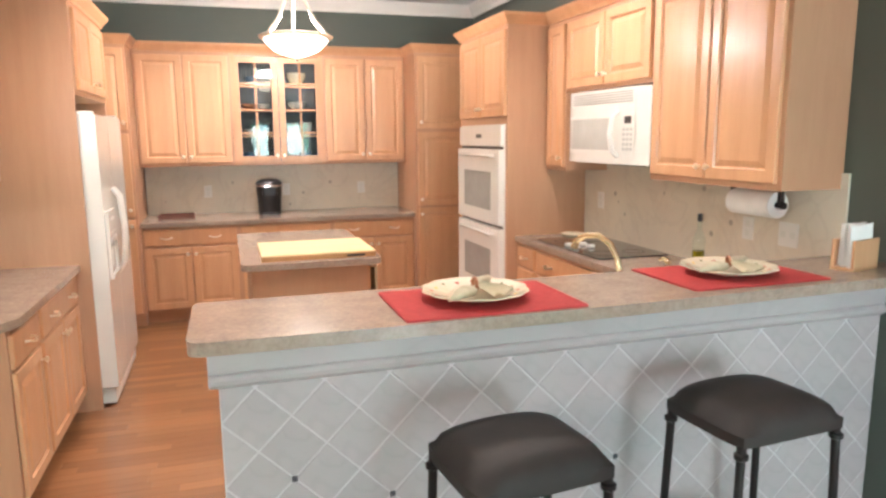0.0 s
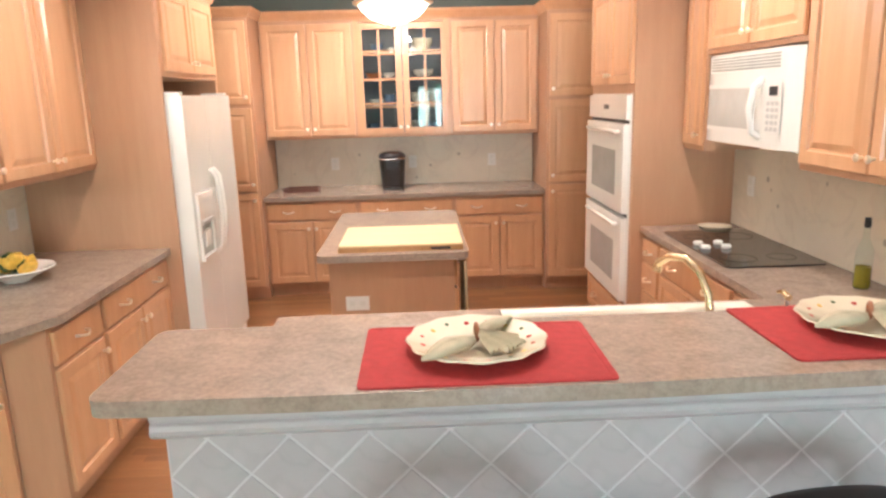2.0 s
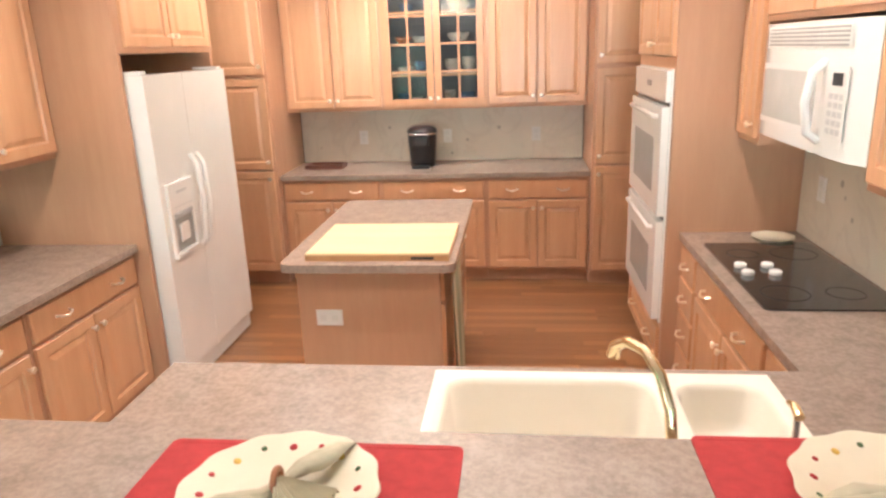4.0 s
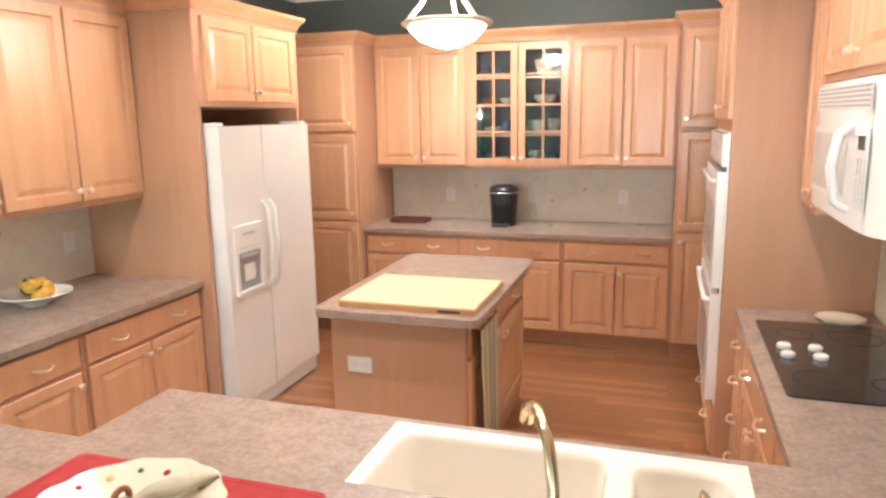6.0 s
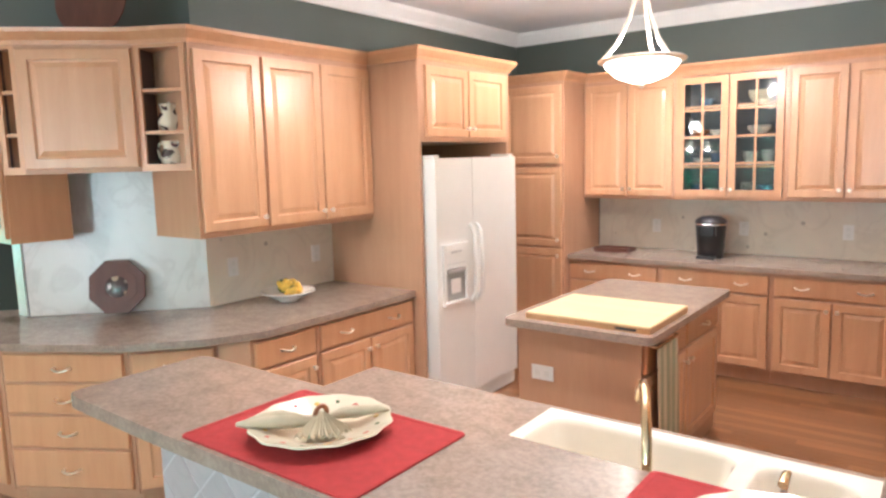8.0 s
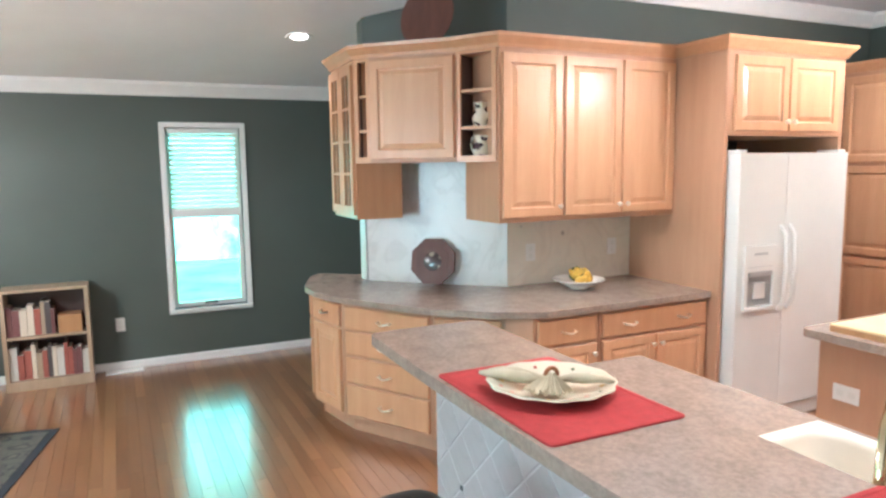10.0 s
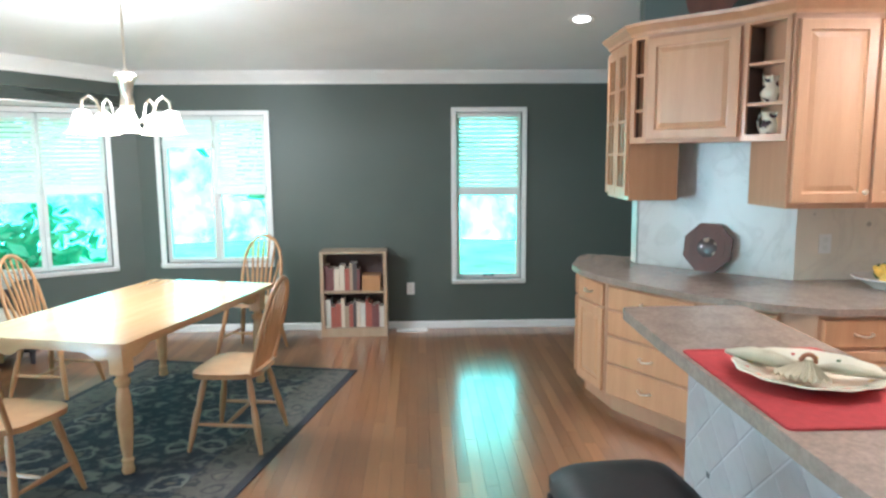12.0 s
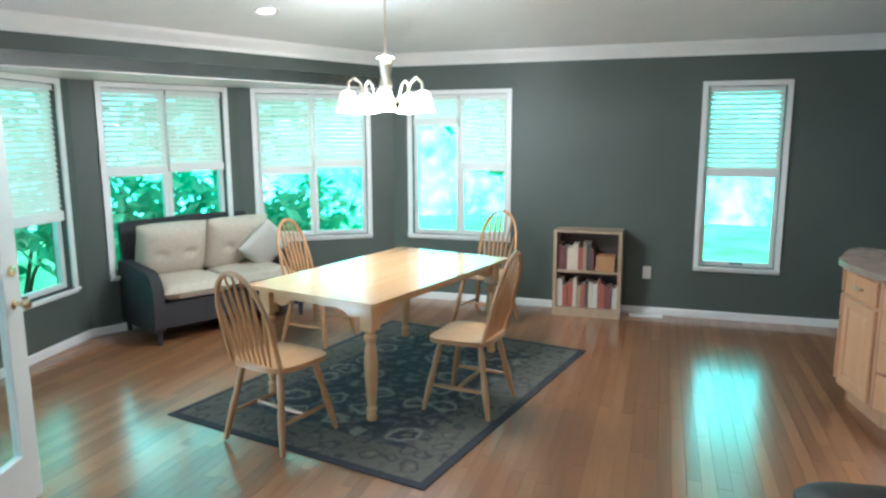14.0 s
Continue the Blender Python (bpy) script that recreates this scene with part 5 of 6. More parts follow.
outlet(pose(2.72, 5.869, 0.62), 0.13, 0.08, "white horizontal outlet plate on the island end")
outlet(walls["w"][1] @ pose(2.56, 0, 0.40))
outlet(west(5.059, 3.65) @ pose(0, 0, 0.40))
for x in (2.28, 3.03, 3.80):
    outlet(pose(x, 8.827, 1.13), label="white outlet plate on the backsplash")
for y in (5.05, 5.75):
    outlet(east(KX + 0.013, y + 0.25) @ pose(0, 0, 1.14), label="white outlet plate on the backsplash")
outlet(west(5.045, 4.35) @ pose(0, 0, 1.16), 0.12, 0.118, "white double switch plate on the backsplash")
outlet(west(5.045, 4.62) @ pose(0, 0, 1.16), label="white outlet plate on the backsplash")
outlet(west(5.045, 6.10) @ pose(0, 0, 1.18), label="white outlet plate on the backsplash")
part("cord", tube(bmesh.new(), [(3.03, 8.815, 1.12), (3.04, 8.79, 1.05), (3.02, 8.75, 0.95), (2.97, 8.70, 0.92)], 0.004, 6), DARK, cm, smooth=True)


# ---- bar stools ----
def stool(x, y, turn):
    s = thing("bar_stool", pose(x, y, 0.0, 0, 0, turn), "backless bar stool with brown leather saddle seat and black metal legs", "bar stool", "bar stools")
    bm = bmesh.new()
    n = 12
    grid = []
    for i in range(n + 1):
        row = []
        for j in range(n + 1):
            u, v = i / n * 2 - 1, j / n * 2 - 1
            e = (1 - abs(u) ** 5) * (1 - abs(v) ** 5)
            row.append(bm.verts.new((u * 0.215 * (1 - 0.06 * abs(v) ** 4), v * 0.18 * (1 - 0.06 * abs(u) ** 4), 0.765 + 0.05 * e ** 0.5 + 0.02 * (1 - u * u) * (1 - 0.3 * v * v))))
        grid.append(row)
    for i in range(n):
        for j in range(n):
            bm.faces.new((grid[i][j], grid[i + 1][j], grid[i + 1][j + 1], grid[i][j + 1]))
    edge = [e for e in bm.edges if e.is_boundary]
    g = bmesh.ops.extrude_edge_only(bm, edges=edge)
    vs = [v for v in g["geom"] if isinstance(v, bmesh.types.BMVert)]
    for v in vs:
        v.co.z = v.co.z * 0.25 + 0.72 * 0.75
    bmesh.ops.holes_fill(bm, edges=[e for e in bm.edges if e.is_boundary])
    part("seat", bm, LEATHER, s, smooth=True)
    for sx_ in (-1, 1):
        for sy_ in (-1, 1):
            bm = bmesh.new()
            tube(bm, [(sx_ * 0.192, sy_ * 0.152, 0.735), (sx_ * 0.195, sy_ * 0.154, 0.69), (sx_ * 0.215, sy_ * 0.165, 0)], [0.016, 0.014, 0.014], 10)
            leg = part("leg", bm, IRON, s, smooth=True)
            part("collar", lathe(bmesh.new(), [(0.014, 0.69), (0.022, 0.695), (0.022, 0.708), (0.014, 0.713)], 12, (sx_ * 0.195, sy_ * 0.154, 0)), IRON, leg, smooth=True)
    for sy_ in (-1, 1):
        part("stretcher", tube(bmesh.new(), [(-0.208, sy_ * 0.155, 0.22), (-0.1, sy_ * 0.15, 0.255), (0, sy_ * 0.148, 0.265), (0.1, sy_ * 0.15, 0.255), (0.208, sy_ * 0.155, 0.22)], 0.010, 8), IRON, s, smooth=True)
    for sx_ in (-1, 1):
        part("stretcher", tube(bmesh.new(), [(sx_ * 0.205, -0.153, 0.26), (sx_ * 0.205, 0.153, 0.26)], 0.010, 8), IRON, s, smooth=True)
    return s


stool(3.195, 3.38, 6), stool(4.05, 3.44, 4)

# ---- hanging bowl light ----
PX, PY = 2.965, 6.62
pl = thing("pendant_light", pose(PX, PY, 0.06), "pendant light with lit alabaster bowl on pale metal rods", "pendant light")
part("bowl", lathe(bmesh.new(), [(0, 2.13), (0.06, 2.135), (0.15, 2.17), (0.205, 2.225), (0.215, 2.25), (0.21, 2.25), (0.20, 2.228), (0.148, 2.178), (0.06, 2.145), (0, 2.14)], 36), SHADE, pl, "lit frosted glass bowl", smooth=True)
part("rim", lathe(bmesh.new(), [(0.215, 2.243), (0.245, 2.25), (0.25, 2.262), (0.235, 2.272), (0.21, 2.262)], 36), NICKEL, pl, smooth=True)
part("finial", lathe(bmesh.new(), [(0, 2.10), (0.012, 2.108), (0.016, 2.12), (0.008, 2.129)], 12), NICKEL, pl, smooth=True)
for k in range(3):
    a = radians(90 + 120 * k)
    part("arm", tube(bmesh.new(), [(0.225 * math.cos(a), 0.225 * math.sin(a), 2.262), (0.14 * math.cos(a), 0.14 * math.sin(a), 2.36), (0.07 * math.cos(a), 0.07 * math.sin(a), 2.50), (0.035 * math.cos(a), 0.035 * math.sin(a), 2.62)], 0.012, 8), NICKEL, pl, smooth=True)
part("stem", tube(bmesh.new(), [(0, 0, 2.60), (0, 0, 2.64), (0, 0, 2.93)], [0.04, 0.012, 0.012], 12), NICKEL, pl, smooth=True)
part("canopy", lathe(bmesh.new(), [(0.02, 2.91), (0.06, 2.93), (0.065, 2.96), (0, 2.96)], 24), NICKEL, pl, smooth=True)
bulb("pendant_bulb", PX, PY, 2.35, 105, 0.10, WARM)

# recessed ceiling lights
def downlight(x, y, z, watts, tilt=(0, 0), on=True):
    d = thing("recessed_light", pose(x, y, z, *tilt), "white recessed ceiling light, switched on", "recessed light", "recessed lights")
    part("trim_ring", lathe(bmesh.new(), [(0.065, -0.002), (0.095, -0.008), (0.10, -0.002), (0.10, 0.0), (0.065, 0.0)], 28), WHITE, d, smooth=True)
    part("lamp", lathe(bmesh.new(), [(0, -0.006), (0.05, -0.005), (0.064, -0.001)], 24), BULB, d, "glowing reflector lamp", smooth=True)
    lamp = bpy.data.lights.new("recessed_lamp", "SPOT")
    lamp.energy, lamp.spot_size, lamp.spot_blend, lamp.shadow_soft_size, lamp.color = watts, radians(125), 0.8, 0.06, WARM
    o = new("recessed_lamp", lamp)
    o.location = (x, y, z - 0.03)


for x, y, w_ in ((2.0, 5.3, 85), (4.1, 5.3, 95), (2.9, 7.9, 90), (3.2, 4.3, 60), (2.0, 7.4, 85)):
    downlight(x, y, 2.999, w_)
slope = math.degrees(math.atan(K))
downlight(-0.37, 4.05, 2.47 + K * (-0.37 - WX) - 0.004, 45, (0, -slope))
downlight(0.31, 0.0, 2.47 + K * ((0.31 - WX) * HN.x + (0.0 - WY) * HN.y) - 0.004, 45, (slope * 0.9, -slope * 0.42))


# ---- dining furniture ----
TA = 180 - 14
TC = Vector((0.50, 1.02))
table = thing("dining_table", pose(TC.x, TC.y, 0.008, 0, 0, TA), "light oak dining table with turned legs and a scalloped apron", "dining table")
TL, TW = 1.72, 1.02
part("tabletop", prism(bmesh.new(), soft_outline([(-TL / 2, -TW / 2), (TL / 2, -TW / 2), (TL / 2, TW / 2), (-TL / 2, TW / 2)], 0.03), 0.715, 0.742), PINE, table, bevel=0.007, segs=3)
LEG = [(0.03, 0), (0.036, 0.02), (0.028, 0.05), (0.034, 0.075), (0.024, 0.09), (0.032, 0.14), (0.040, 0.26), (0.043, 0.36), (0.036, 0.44), (0.028, 0.48), (0.042, 0.50), (0.042, 0.52), (0.028, 0.535), (0.040, 0.555)]
for a in (-1, 1):
    for c in (-1, 1):
        lg = part("leg", lathe(bmesh.new(), LEG, 18, (a * (TL / 2 - 0.10), c * (TW / 2 - 0.10), 0)), PINE, table, smooth=True)
        part("leg_block", boxes((a * (TL / 2 - 0.10) - 0.042, a * (TL / 2 - 0.10) + 0.042, c * (TW / 2 - 0.10) - 0.042, c * (TW / 2 - 0.10) + 0.042, 0.556, 0.713)), PINE, lg, bevel=0.004)


def apron(length):
    n = 24
    bm = bmesh.new()
    top, low = [], []
    for i in range(n + 1):
        x = -length / 2 + length * i / n
        e = min(i, n - i) / n * length
        z = 0.64 + 0.02 * math.cos(min(e, 0.18) / 0.18 * math.pi * 2) - (0.035 * max(0, 1 - e / 0.10))
        low.append(z)
        top.append(x)
    for i in range(n):
        v = [bm.verts.new(p) for p in ((top[i], -0.011, low[i]), (top[i + 1], -0.011, low[i + 1]), (top[i + 1], -0.011, 0.713), (top[i], -0.011, 0.713))]
        w = [bm.verts.new((q.co.x, 0.011, q.co.z)) for q in v]
        for f in ((v[0], v[1], v[2], v[3]), (w[3], w[2], w[1], w[0]), (v[1], v[0], w[0], w[1]), (v[3], v[2], w[2], w[3])):
            bm.faces.new(f)
    bmesh.ops.remove_doubles(bm, verts=bm.verts, dist=0.0005)
    return bm


for c in (-1, 1):
    p = part("apron", apron(TL - 0.29), PINE, table)
    p.location.y = c * (TW / 2 - 0.10)
    p = part("apron", apron(TW - 0.29), PINE, table)
    p.matrix_basis = pose(c * (TL / 2 - 0.10), 0, 0, 0, 0, 90)


def windsor():
    """A chair that faces +y of its own frame."""
    c = thing("dining_chair", pose(0, 0, 0), "light oak bow-back dining chair with spindles and splayed legs", "dining chair", "chairs round the table")
    seat = soft_outline([(-0.20, -0.19), (0.20, -0.19), (0.235, 0.20), (-0.235, 0.20)], 0.12, 5)
    part("seat", prism(bmesh.new(), seat, 0.435, 0.465), CHAIRWOOD, c, bevel=0.01, segs=3, smooth=True)
    feet = {}
    for a in (-1, 1):
        for b in (-1, 1):
            top, foot = Vector((a * 0.14, b * 0.13, 0.436)), Vector((a * 0.22, b * 0.215, 0.0))
            pts = [foot.lerp(top, t) for t in (0, 0.12, 0.3, 0.5, 0.62, 0.7, 0.85, 1)]
            part("leg", tube(bmesh.new(), pts, [0.012, 0.015, 0.020, 0.021, 0.015, 0.02, 0.019, 0.014], 10), CHAIRWOOD, c, smooth=True)
            feet[a, b] = foot.lerp(top, 0.36)
    for a in (-1, 1):
        part("stretcher", tube(bmesh.new(), [feet[a, -1], feet[a, -1].lerp(feet[a, 1], 0.5), feet[a, 1]], [0.009, 0.014, 0.009], 8), CHAIRWOOD, c, smooth=True)
    part("stretcher", tube(bmesh.new(), [feet[-1, -1].lerp(feet[-1, 1], 0.5), (0, 0, feet[1, 1].z), feet[1, -1].lerp(feet[1, 1], 0.5)], [0.009, 0.014, 0.009], 8), CHAIRWOOD, c, smooth=True)
    bow, tilt = [], 0.26
    for k in range(19):
        a = math.pi * k / 18
        x, h = -0.185 * math.cos(a) * (1 + 0.12 * math.sin(a)), 0.53 * math.sin(a) ** 0.62
        bow.append((x, -0.165 - tilt * h, 0.455 + h))
    part("bow", tube(bmesh.new(), bow, 0.014, 10), CHAIRWOOD, c, smooth=True)
    for k in range(7):
        s = (k - 3) / 3.6
        x1 = s * 0.20
        h = 0.53 * max(0.0, 1 - (abs(x1) / 0.205) ** 2.6) ** 0.45
        pts = [(s * 0.135, -0.165, 0.463), (s * 0.155, -0.165 - tilt * h * 0.4, 0.463 + h * 0.4), (x1, -0.165 - tilt * h, 0.455 + h)]
        part("spindle", tube(bmesh.new(), pts, [0.007, 0.012, 0.006], 8), CHAIRWOOD, c, smooth=True)
    return c


ch = windsor()
RUGZ = 0.010
ch.matrix_world = pose(1.67, 0.82, RUGZ, 0, 0, 76)
for x, y, a in ((0.91, 1.72, 172), (-0.05, 0.15, -8), (-0.95, 1.35, -105)):
    copy_thing(ch, pose(x, y, RUGZ, 0, 0, a))

RA = 180 - 12
rug = thing("area_rug", pose(0.62, 1.155, 0.0, 0, 0, RA), "navy and taupe floral area rug under the dining table", "rug")
RL, RW = 2.46, 1.84
part("edge", boxes((-RL / 2, RL / 2, -RW / 2, RW / 2, 0, 0.006)), RUG_EDGE, rug, "dark blue bound edge")
part("border", boxes((-RL / 2 + 0.05, RL / 2 - 0.05, -RW / 2 + 0.05, RW / 2 - 0.05, 0.0061, 0.008)), RUG_BORDER, rug, "taupe patterned border")
part("field", boxes((-RL / 2 + 0.32, RL / 2 - 0.32, -RW / 2 + 0.32, RW / 2 - 0.32, 0.0081, 0.0095)), RUG_IN, rug, "dark blue floral field")

# loveseat
SA = math.degrees(math.atan2(-0.423, 0.906))
sofa = thing("wicker_loveseat", pose(-0.27, -1.00, 0, 0, 0, SA - 2), "dark brown wicker loveseat with beige cushions before the bay windows", "loveseat")
SW, SD = 1.45, 0.74
part("base", boxes((-SW / 2 + 0.08, SW / 2 - 0.08, -SD / 2 + 0.05, SD / 2 - 0.02, 0.14, 0.34)), WICKER, sofa, bevel=0.015)
part("backrest", moved(prism(bmesh.new(), soft_outline([(-SW / 2 + 0.03, 0), (SW / 2 - 0.03, 0), (SW / 2 - 0.05, 0.62), (0, 0.64), (-SW / 2 + 0.05, 0.62)], 0.05), 0, 0.07), pose(0, -SD / 2 + 0.10, 0.34, 98)), WICKER, sofa, bevel=0.015)
for a in (-1, 1):
    prof = [(-SD / 2 + 0.02, 0.10), (SD / 2, 0.10), (SD / 2, 0.50), (SD / 2 - 0.10, 0.60), (-SD / 2 + 0.02, 0.64)]
    bm = prism(bmesh.new(), soft_outline(prof, 0.08), 0, 0.09)
    part("arm", moved(bm, pose(a * (SW / 2 - 0.045) - 0.045, 0, 0) @ Matrix(((0, 0, 1, 0), (1, 0, 0, 0), (0, 1, 0, 0), (0, 0, 0, 1)))), WICKER, sofa, bevel=0.02)
    for c in (-1, 1):
        part("leg", tube(bmesh.new(), [(a * (SW / 2 - 0.05), c * (SD / 2 - 0.05), 0.11), (a * (SW / 2 - 0.05), c * (SD / 2 - 0.05), 0)], [0.025, 0.018], 10), WICKER, sofa, smooth=True)


def cushion_bm(w, d, h, soft=3.2, tuft=0.0):
    bm, n = bmesh.new(), 20
    for s in (1, -1):
        g = [[bm.verts.new(((i / n - 0.5) * w, (j / n - 0.5) * d, s * h / 2 * ((1 - abs(2 * i / n - 1) ** soft) * (1 - abs(2 * j / n - 1) ** soft)) ** 0.42 * (1 - tuft * sum(math.exp(-((i / n - a) ** 2 + (j / n - 0.5) ** 2) / 0.004) for a in (0.3, 0.7))))) for j in range(n + 1)] for i in range(n + 1)]
        for i in range(n):
            for j in range(n):
                bm.faces.new((g[i][j], g[i + 1][j], g[i + 1][j + 1], g[i][j + 1]))
    bmesh.ops.remove_doubles(bm, verts=bm.verts, dist=0.0005)
    return bm


for a in (-1, 1):
    part("seat_cushion", moved(cushion_bm(0.62, 0.64, 0.16, 5.0), pose(a * 0.312, 0.05, 0.415)), CUSHION, sofa, "beige seat cushion", smooth=True)
    part("back_cushion", moved(cushion_bm(0.62, 0.50, 0.24, 3.4, 0.3), pose(a * 0.312, -0.19, 0.70, 72, 0, -a * 2)), CUSHION, sofa, "beige tufted back cushion", smooth=True)
pw = single("throw_pillow", cushion_bm(0.40, 0.40, 0.14), stripes("pillow_stripes", (0.58, 0.55, 0.48), (0.42, 0.40, 0.36), 14), "grey-beige striped throw pillow leaning on the loveseat cushions", "throw pillow", smooth=True)
pw.matrix_world = sofa.matrix_world @ pose(-0.50, 0.02, 0.66, 68, 0, 0) @ pose(0, 0, 0, 0, 0, 42)

# bookcase
bk = thing("bookcase", east(-1.43, 1.88), "low light wood bookcase with two shelves of books", "bookcase")
BW, BD, BH = 0.62, 0.27, 0.81
part("case", boxes((0, 0.03, 0, BD, 0, BH), (BW - 0.03, BW, 0, BD, 0, BH), (0.03, BW - 0.03, 0.001, BD, 0, 0.08), (0.03, BW - 0.03, 0.001, BD, BH - 0.02, BH)), CASEWOOD, bk, bevel=0.002)
# Back coloured dark for the shade behind the books.
part("back", boxes((0.03, BW - 0.03, BD - 0.008, BD, 0.08, BH - 0.02)), SHADED_SHELF, bk)
part("shelf", boxes((0.03, BW - 0.03, 0.005, BD - 0.009, 0.415, 0.435)), CASEWOOD, bk)
rng = random.Random(11)
COLS = [plain("book_" + n_, c_, 0.6) for n_, c_ in (("red", (0.34, 0.10, 0.07)), ("white", (0.58, 0.55, 0.48)), ("tan", (0.38, 0.29, 0.20)), ("dark", (0.09, 0.075, 0.07)), ("maroon", (0.17, 0.07, 0.065)), ("cream", (0.62, 0.54, 0.42)))]
PAPER = plain("book_paper", (0.66, 0.62, 0.52), 0.9)
for z, hmin, hmax, stop in ((0.436, 0.20, 0.27, 0.36), (0.081, 0.20, 0.28, 0.56)):
    x = 0.03
    while x < stop:
        wd, hh, dp = rng.uniform(0.026, 0.056), rng.uniform(hmin, hmax), rng.uniform(0.15, 0.19)
        m = bk.matrix_world @ pose(x, 0.03 + rng.uniform(0, 0.02), z)
        b_ = thing("book", m, "upright hardback book on a bookcase shelf", "book", "books")
        part("cover", boxes((0, 0.0025, 0, dp, 0, hh), (wd - 0.0025, wd, 0, dp, 0, hh), (0.0025, wd - 0.0025, 0, 0.0025, 0, hh)), rng.choice(COLS), b_)
        part("page_block", boxes((0.0028, wd - 0.0028, 0.0028, dp - 0.004, 0.004, hh - 0.004)), PAPER, b_)
        x += wd + 0.002
single("storage_box", moved(boxes((0.39, 0.56, 0.02, 0.20, 0.436, 0.58)), bk.matrix_world), CHAIRWOOD, "small tan box on the bookcase shelf", "box", bevel=0.003)
fv = thing("floor_register", east(-1.58, 2.58), "white metal floor register by the baseboard", "floor vent")
part("frame", boxes((0, 0.30, 0, 0.11, 0, 0.008)), WHITE, fv, bevel=0.002)

# chandelier
CX, CY = 0.42, 0.98
cz = 2.47 + K * ((CX - WX) * HN.x + (CY - WY) * HN.y)
cd = thing("chandelier", pose(CX, CY, 0), "pale brass chandelier with five lit bell glass shades over the table", "chandelier")
part("rod", tube(bmesh.new(), [(0, 0, 2.24), (0, 0, cz)], 0.008, 8), NICKEL, cd, smooth=True)
part("canopy", lathe(bmesh.new(), [(0.015, cz - 0.05), (0.06, cz - 0.02), (0.065, cz + 0.01), (0, cz + 0.01)], 20), NICKEL, cd, smooth=True)
part("column", lathe(bmesh.new(), [(0, 1.86), (0.02, 1.87), (0.03, 1.89), (0.05, 1.92), (0.03, 1.95), (0.02, 1.98), (0.045, 2.02), (0.035, 2.08), (0.045, 2.15), (0.05, 2.17), (0.075, 2.20), (0.06, 2.21), (0.02, 2.22), (0.012, 2.25)], 20), NICKEL, cd, smooth=True)
for k in range(5):
    a = radians(72 * k + 20)
    ca, sa = math.cos(a), math.sin(a)
    part("arm", tube(bmesh.new(), [(r * ca, r * sa, z) for r, z in ((0.03, 1.95), (0.09, 1.91), (0.15, 1.95), (0.18, 2.04), (0.22, 2.07), (0.26, 2.04), (0.265, 1.99))], 0.009, 8), NICKEL, cd, smooth=True)
    part("shade", lathe(bmesh.new(), [(0.02, 1.985), (0.045, 1.97), (0.058, 1.93), (0.068, 1.88), (0.088, 1.845), (0.085, 1.845), (0.064, 1.88), (0.054, 1.93), (0.04, 1.965), (0.018, 1.978)], 20, (0.265 * ca, 0.265 * sa, 0)), SHADE, cd, "lit frosted bell shade", smooth=True)
    bulb("chandelier_bulb", CX + 0.265 * ca, CY + 0.265 * sa, 1.82, 22, 0.03, WARM)

# Added fill lamp over the shades, no bulb of the chandelier; brightens the ceiling.
bulb("chandelier_glow", CX, CY, 2.24, 27, 0.12, (1.0, 0.95, 0.88))

# Door added out of view, round the south fill lamp.
pd = thing("door_2", walls["s"][1] @ pose(2.2, 0, 0.02), "unseen white sliding glass door added as an opening for the fill lamp", "door", kind="structure")
part("door_frame", boxes((0, 0.06, 0.02, 0.10, 0, 2.03), (1.64, 1.70, 0.02, 0.10, 0, 2.03), (0.06, 1.64, 0.02, 0.10, 1.97, 2.03), (0.82, 0.88, 0.02, 0.10, 0, 1.97)), WHITE, pd, bevel=0.003)
for x0_, x1_ in ((0.061, 0.819), (0.881, 1.639)):
    p = part("pane", boxes((x0_, x1_, 0.05, 0.056, 0.001, 1.969)), PANE, pd)
    p.visible_shadow = False

# open glazed door
gd = thing("door_1", pose(2.60, 0.03, 0, 0, 0, 20), "white glazed door standing open, brass knob and latch", "door", kind="structure")
part("leaf", boxes((0, 0.12, 0, 0.04, 0.01, 2.05), (0.80, 0.92, 0, 0.04, 0.01, 2.05), (0.12, 0.80, 0, 0.04, 0.01, 0.25), (0.12, 0.80, 0, 0.04, 1.93, 2.05)), WHITE, gd, bevel=0.004)
p = part("pane", boxes((0.121, 0.799, 0.017, 0.023, 0.251, 1.929)), PANE, gd)
part("door_knob", moved(lathe(bmesh.new(), [(0.025, 0), (0.012, 0.01), (0.012, 0.035), (0.026, 0.05), (0.02, 0.068), (0, 0.07)], 16), pose(0.06, 0.04, 0.95, -90)), BRASS, gd, smooth=True)
part("deadbolt", moved(lathe(bmesh.new(), [(0.025, 0), (0.022, 0.012), (0, 0.014)], 16), pose(0.06, 0.04, 1.1, -90)), BRASS, gd, smooth=True)


# ---- bar tiles ----
def clip_poly(poly, a, b, c):
    out = []
    for i in range(len(poly)):
        p, q = poly[i], poly[(i + 1) % len(poly)]
        fp, fq = a * p[0] + b * p[1] - c, a * q[0] + b * q[1] - c
        if fp <= 0:
            out.append(p)
        if (fp < 0 < fq) or (fq < 0 < fp):
            t = fp / (fp - fq)
            out.append((p[0] + (q[0] - p[0]) * t, p[1] + (q[1] - p[1]) * t))
    return out


bar = bpy.data.objects["bar_wall"]
S = 0.152
whole = None


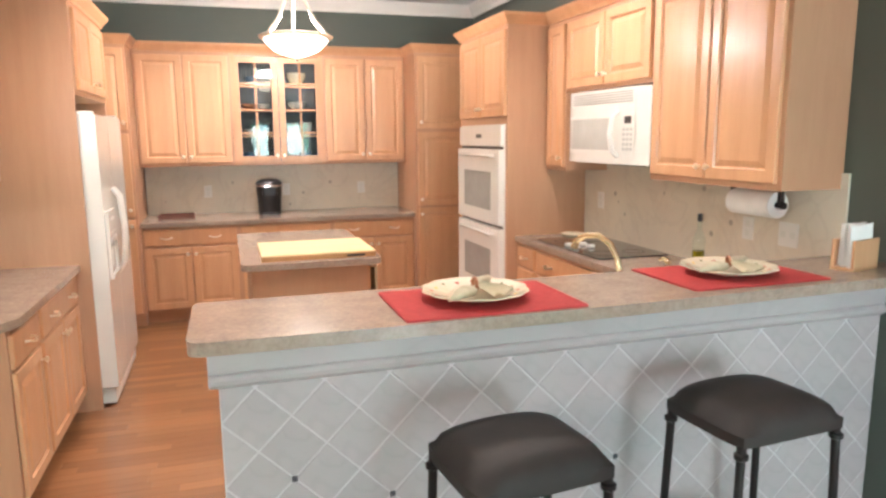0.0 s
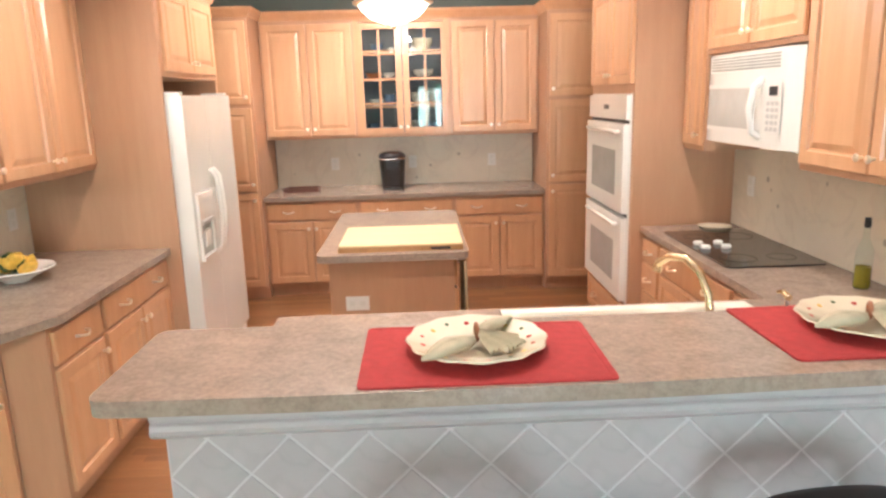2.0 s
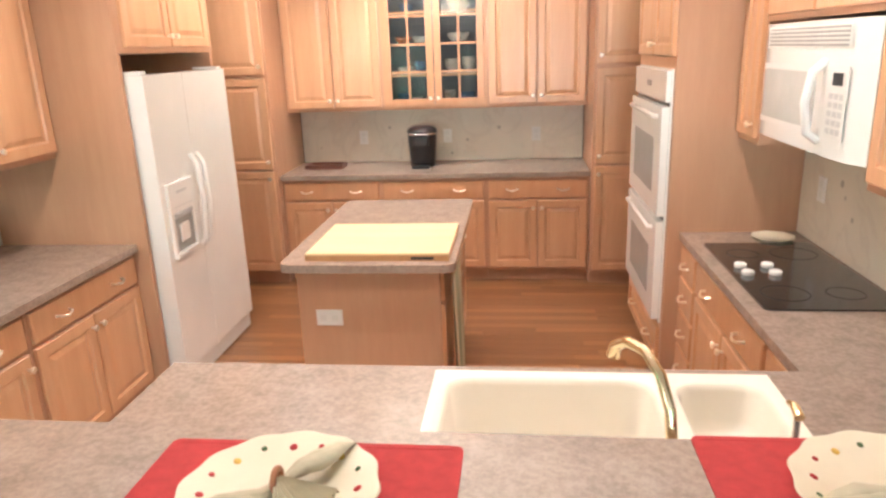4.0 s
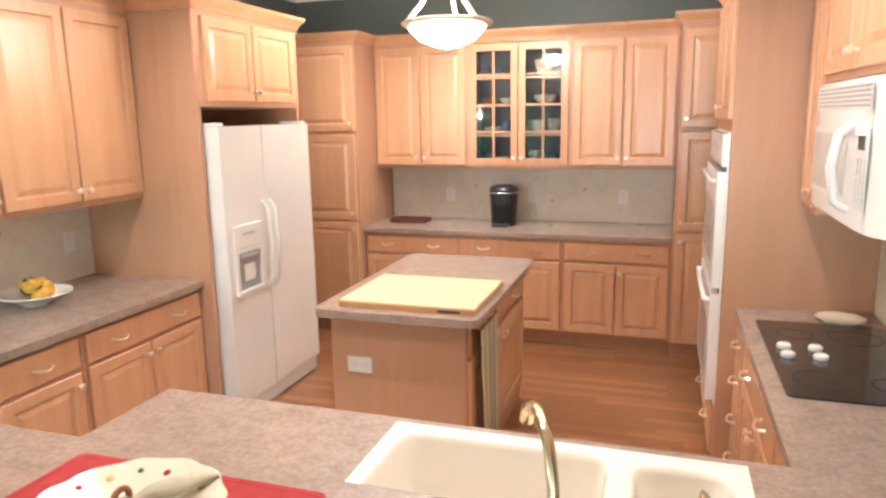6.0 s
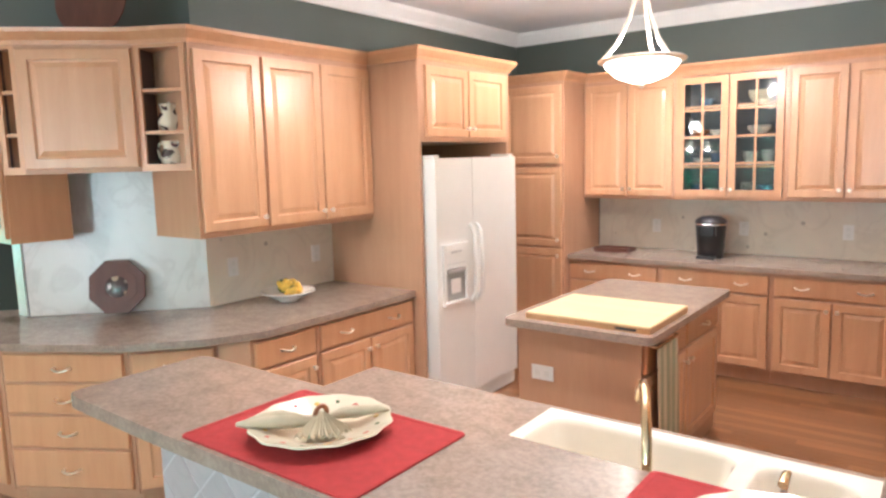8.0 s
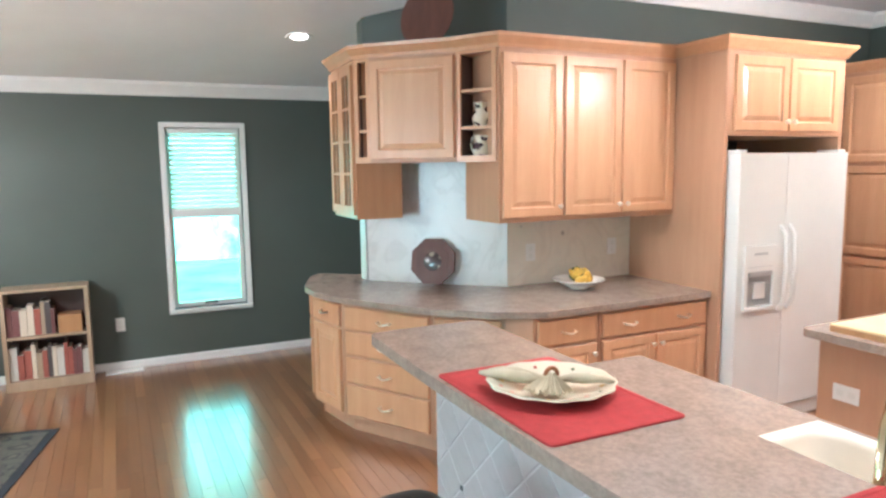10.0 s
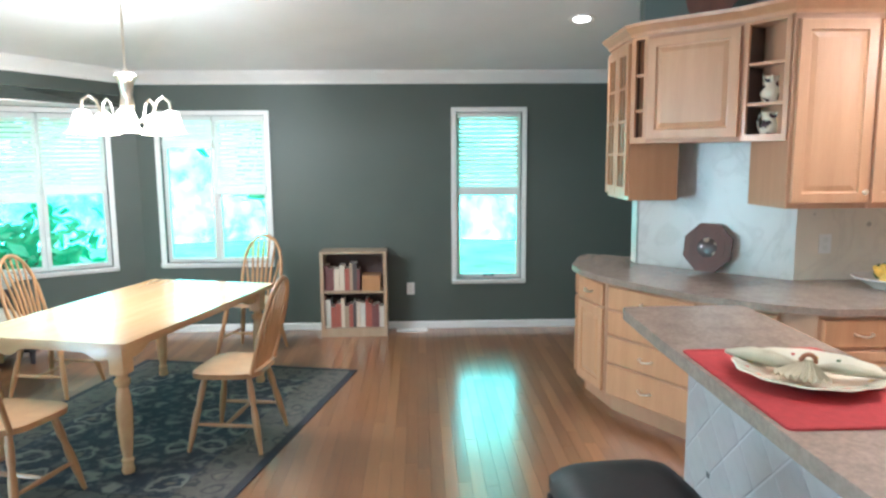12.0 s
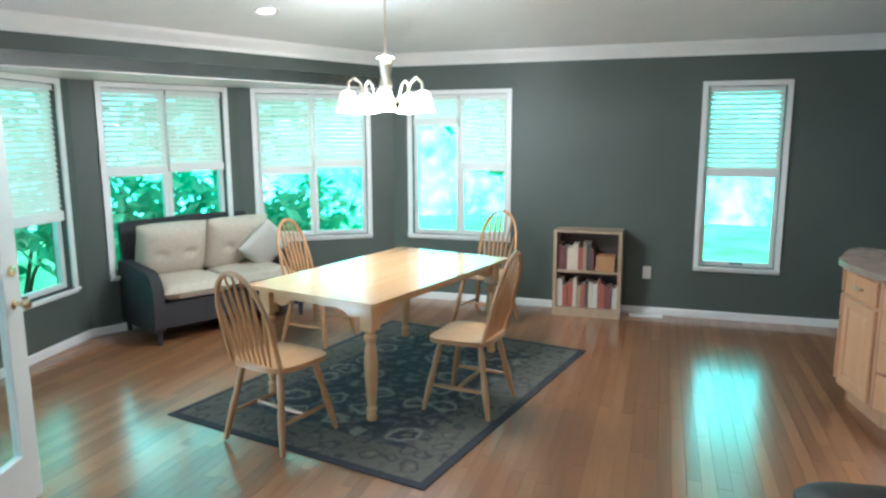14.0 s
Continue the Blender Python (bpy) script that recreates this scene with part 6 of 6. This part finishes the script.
def tile_mesh(poly, cx, cz_):
    bm = bmesh.new()
    lo = [bm.verts.new((x - cx, 0, z - cz_)) for x, z in poly]
    mx, mz = sum(p[0] for p in poly) / len(poly), sum(p[1] for p in poly) / len(poly)
    hi = [bm.verts.new((x - cx + (mx - x) * 0.03, -0.0025, z - cz_ + (mz - z) * 0.03)) for x, z in poly]
    bm.faces.new(hi)
    for i in range(len(poly)):
        j = (i + 1) % len(poly)
        bm.faces.new((lo[i], lo[j], hi[j], hi[i]))
    return finish(bm, "tile", TILE)


d = S / math.sqrt(2)
r_ = d - 0.0045
for i in range(-1, 28):
    for j in range(-1, 12):
        if (i + j) % 2:
            continue
        cx, cz_ = 2.40 + i * d, j * d + 0.02
        poly = [(cx, cz_ - r_), (cx + r_, cz_), (cx, cz_ + r_), (cx - r_, cz_)]
        full = len(poly)
        for a, b, c in ((-1, 0, -2.403), (1, 0, 5.052), (0, -1, -0.005), (0, 1, 0.892)):
            poly = clip_poly(poly, a, b, c) if len(poly) > 2 else poly
        if len(poly) < 3:
            continue
        area_ = abs(sum(poly[k][0] * poly[(k + 1) % len(poly)][1] - poly[(k + 1) % len(poly)][0] * poly[k][1] for k in range(len(poly)))) / 2
        if area_ < 0.0008:
            continue
        if len(poly) == 4 and area_ > 2 * r_ * r_ * 0.999:
            if whole is None:
                whole = tile_mesh(poly, cx, cz_)
            me = whole
        else:
            me = tile_mesh(poly, cx, cz_)
        o = new("tile", me)
        o.parent, o.location = bar, (cx, BARY, cz_)

INSET = plain("tile_inset", (0.05, 0.05, 0.06), 0.4)
for i in range(7):
    o = part("inset", boxes((-0.009, 0.009, -0.0055, -0.0005, -0.009, 0.009)), INSET, bar, "small dark square inset in the tiles")
    o.location = (2.40 + (2 + 4 * i) * d - d * (i % 2), BARY, 6 * d + 0.02 - d * (i % 2) - d)

# ---- floor boards ----
def board(length, width=0.07):
    bm = boxes((0, length, 0, width, -0.0055, 0))
    top = [v for v in bm.verts if v.co.z > -0.001]
    for v in top:
        v.co.x += 0.0005 if v.co.x < length / 2 else -0.0005
        v.co.y += 0.0005 if v.co.y < width / 2 else -0.0005
    return bm


def indoors(x, y):
    d_ = Vector((x, y)) - Vector(P0)
    a_, h_ = d_.dot(HD), d_.dot(HN)
    return (h_ > -0.02 or (0.2 < a_ < 3.5 and h_ > -0.52)) and not (x < 0.3 and y > 4.95)


rng = random.Random(5)
LENGTHS = (0.7, 0.95, 1.2, 1.5)
meshes = {k: finish(board(k), "board", FLOORWOOD) for k in LENGTHS}
rest = bmesh.new()
count = 0
y = -2.05
while y < 8.84:
    x = -1.75 - rng.uniform(0, 1.1)
    while x < 7.1:
        k = rng.choice(LENGTHS)
        near = (0.2 < x + k / 2 < 2.5 and 0.8 < y < 3.9) or (1.3 < x + k / 2 < 2.6 and 3.7 <= y < 6.5)
        if not indoors(x + k / 2, y):
            x += k + 0.0004
            continue
        if near and count < 300:
            o = new("board", meshes[k])
            o.parent, o.location = floor, (x, y, 0)
            count += 1
        else:
            b_ = board(k)
            m_ = bpy.data.meshes.new("scratch")
            bmesh.ops.translate(b_, verts=b_.verts, vec=(x, y, 0))
            b_.to_mesh(m_)
            b_.free()
            rest.from_mesh(m_)
            bpy.data.meshes.remove(m_)
        x += k + 0.0004
    y += 0.0702
ob = single("boards_far", rest, FLOORWOOD, "orange-brown oak floor boards", kind="stuff")
ob.parent = floor
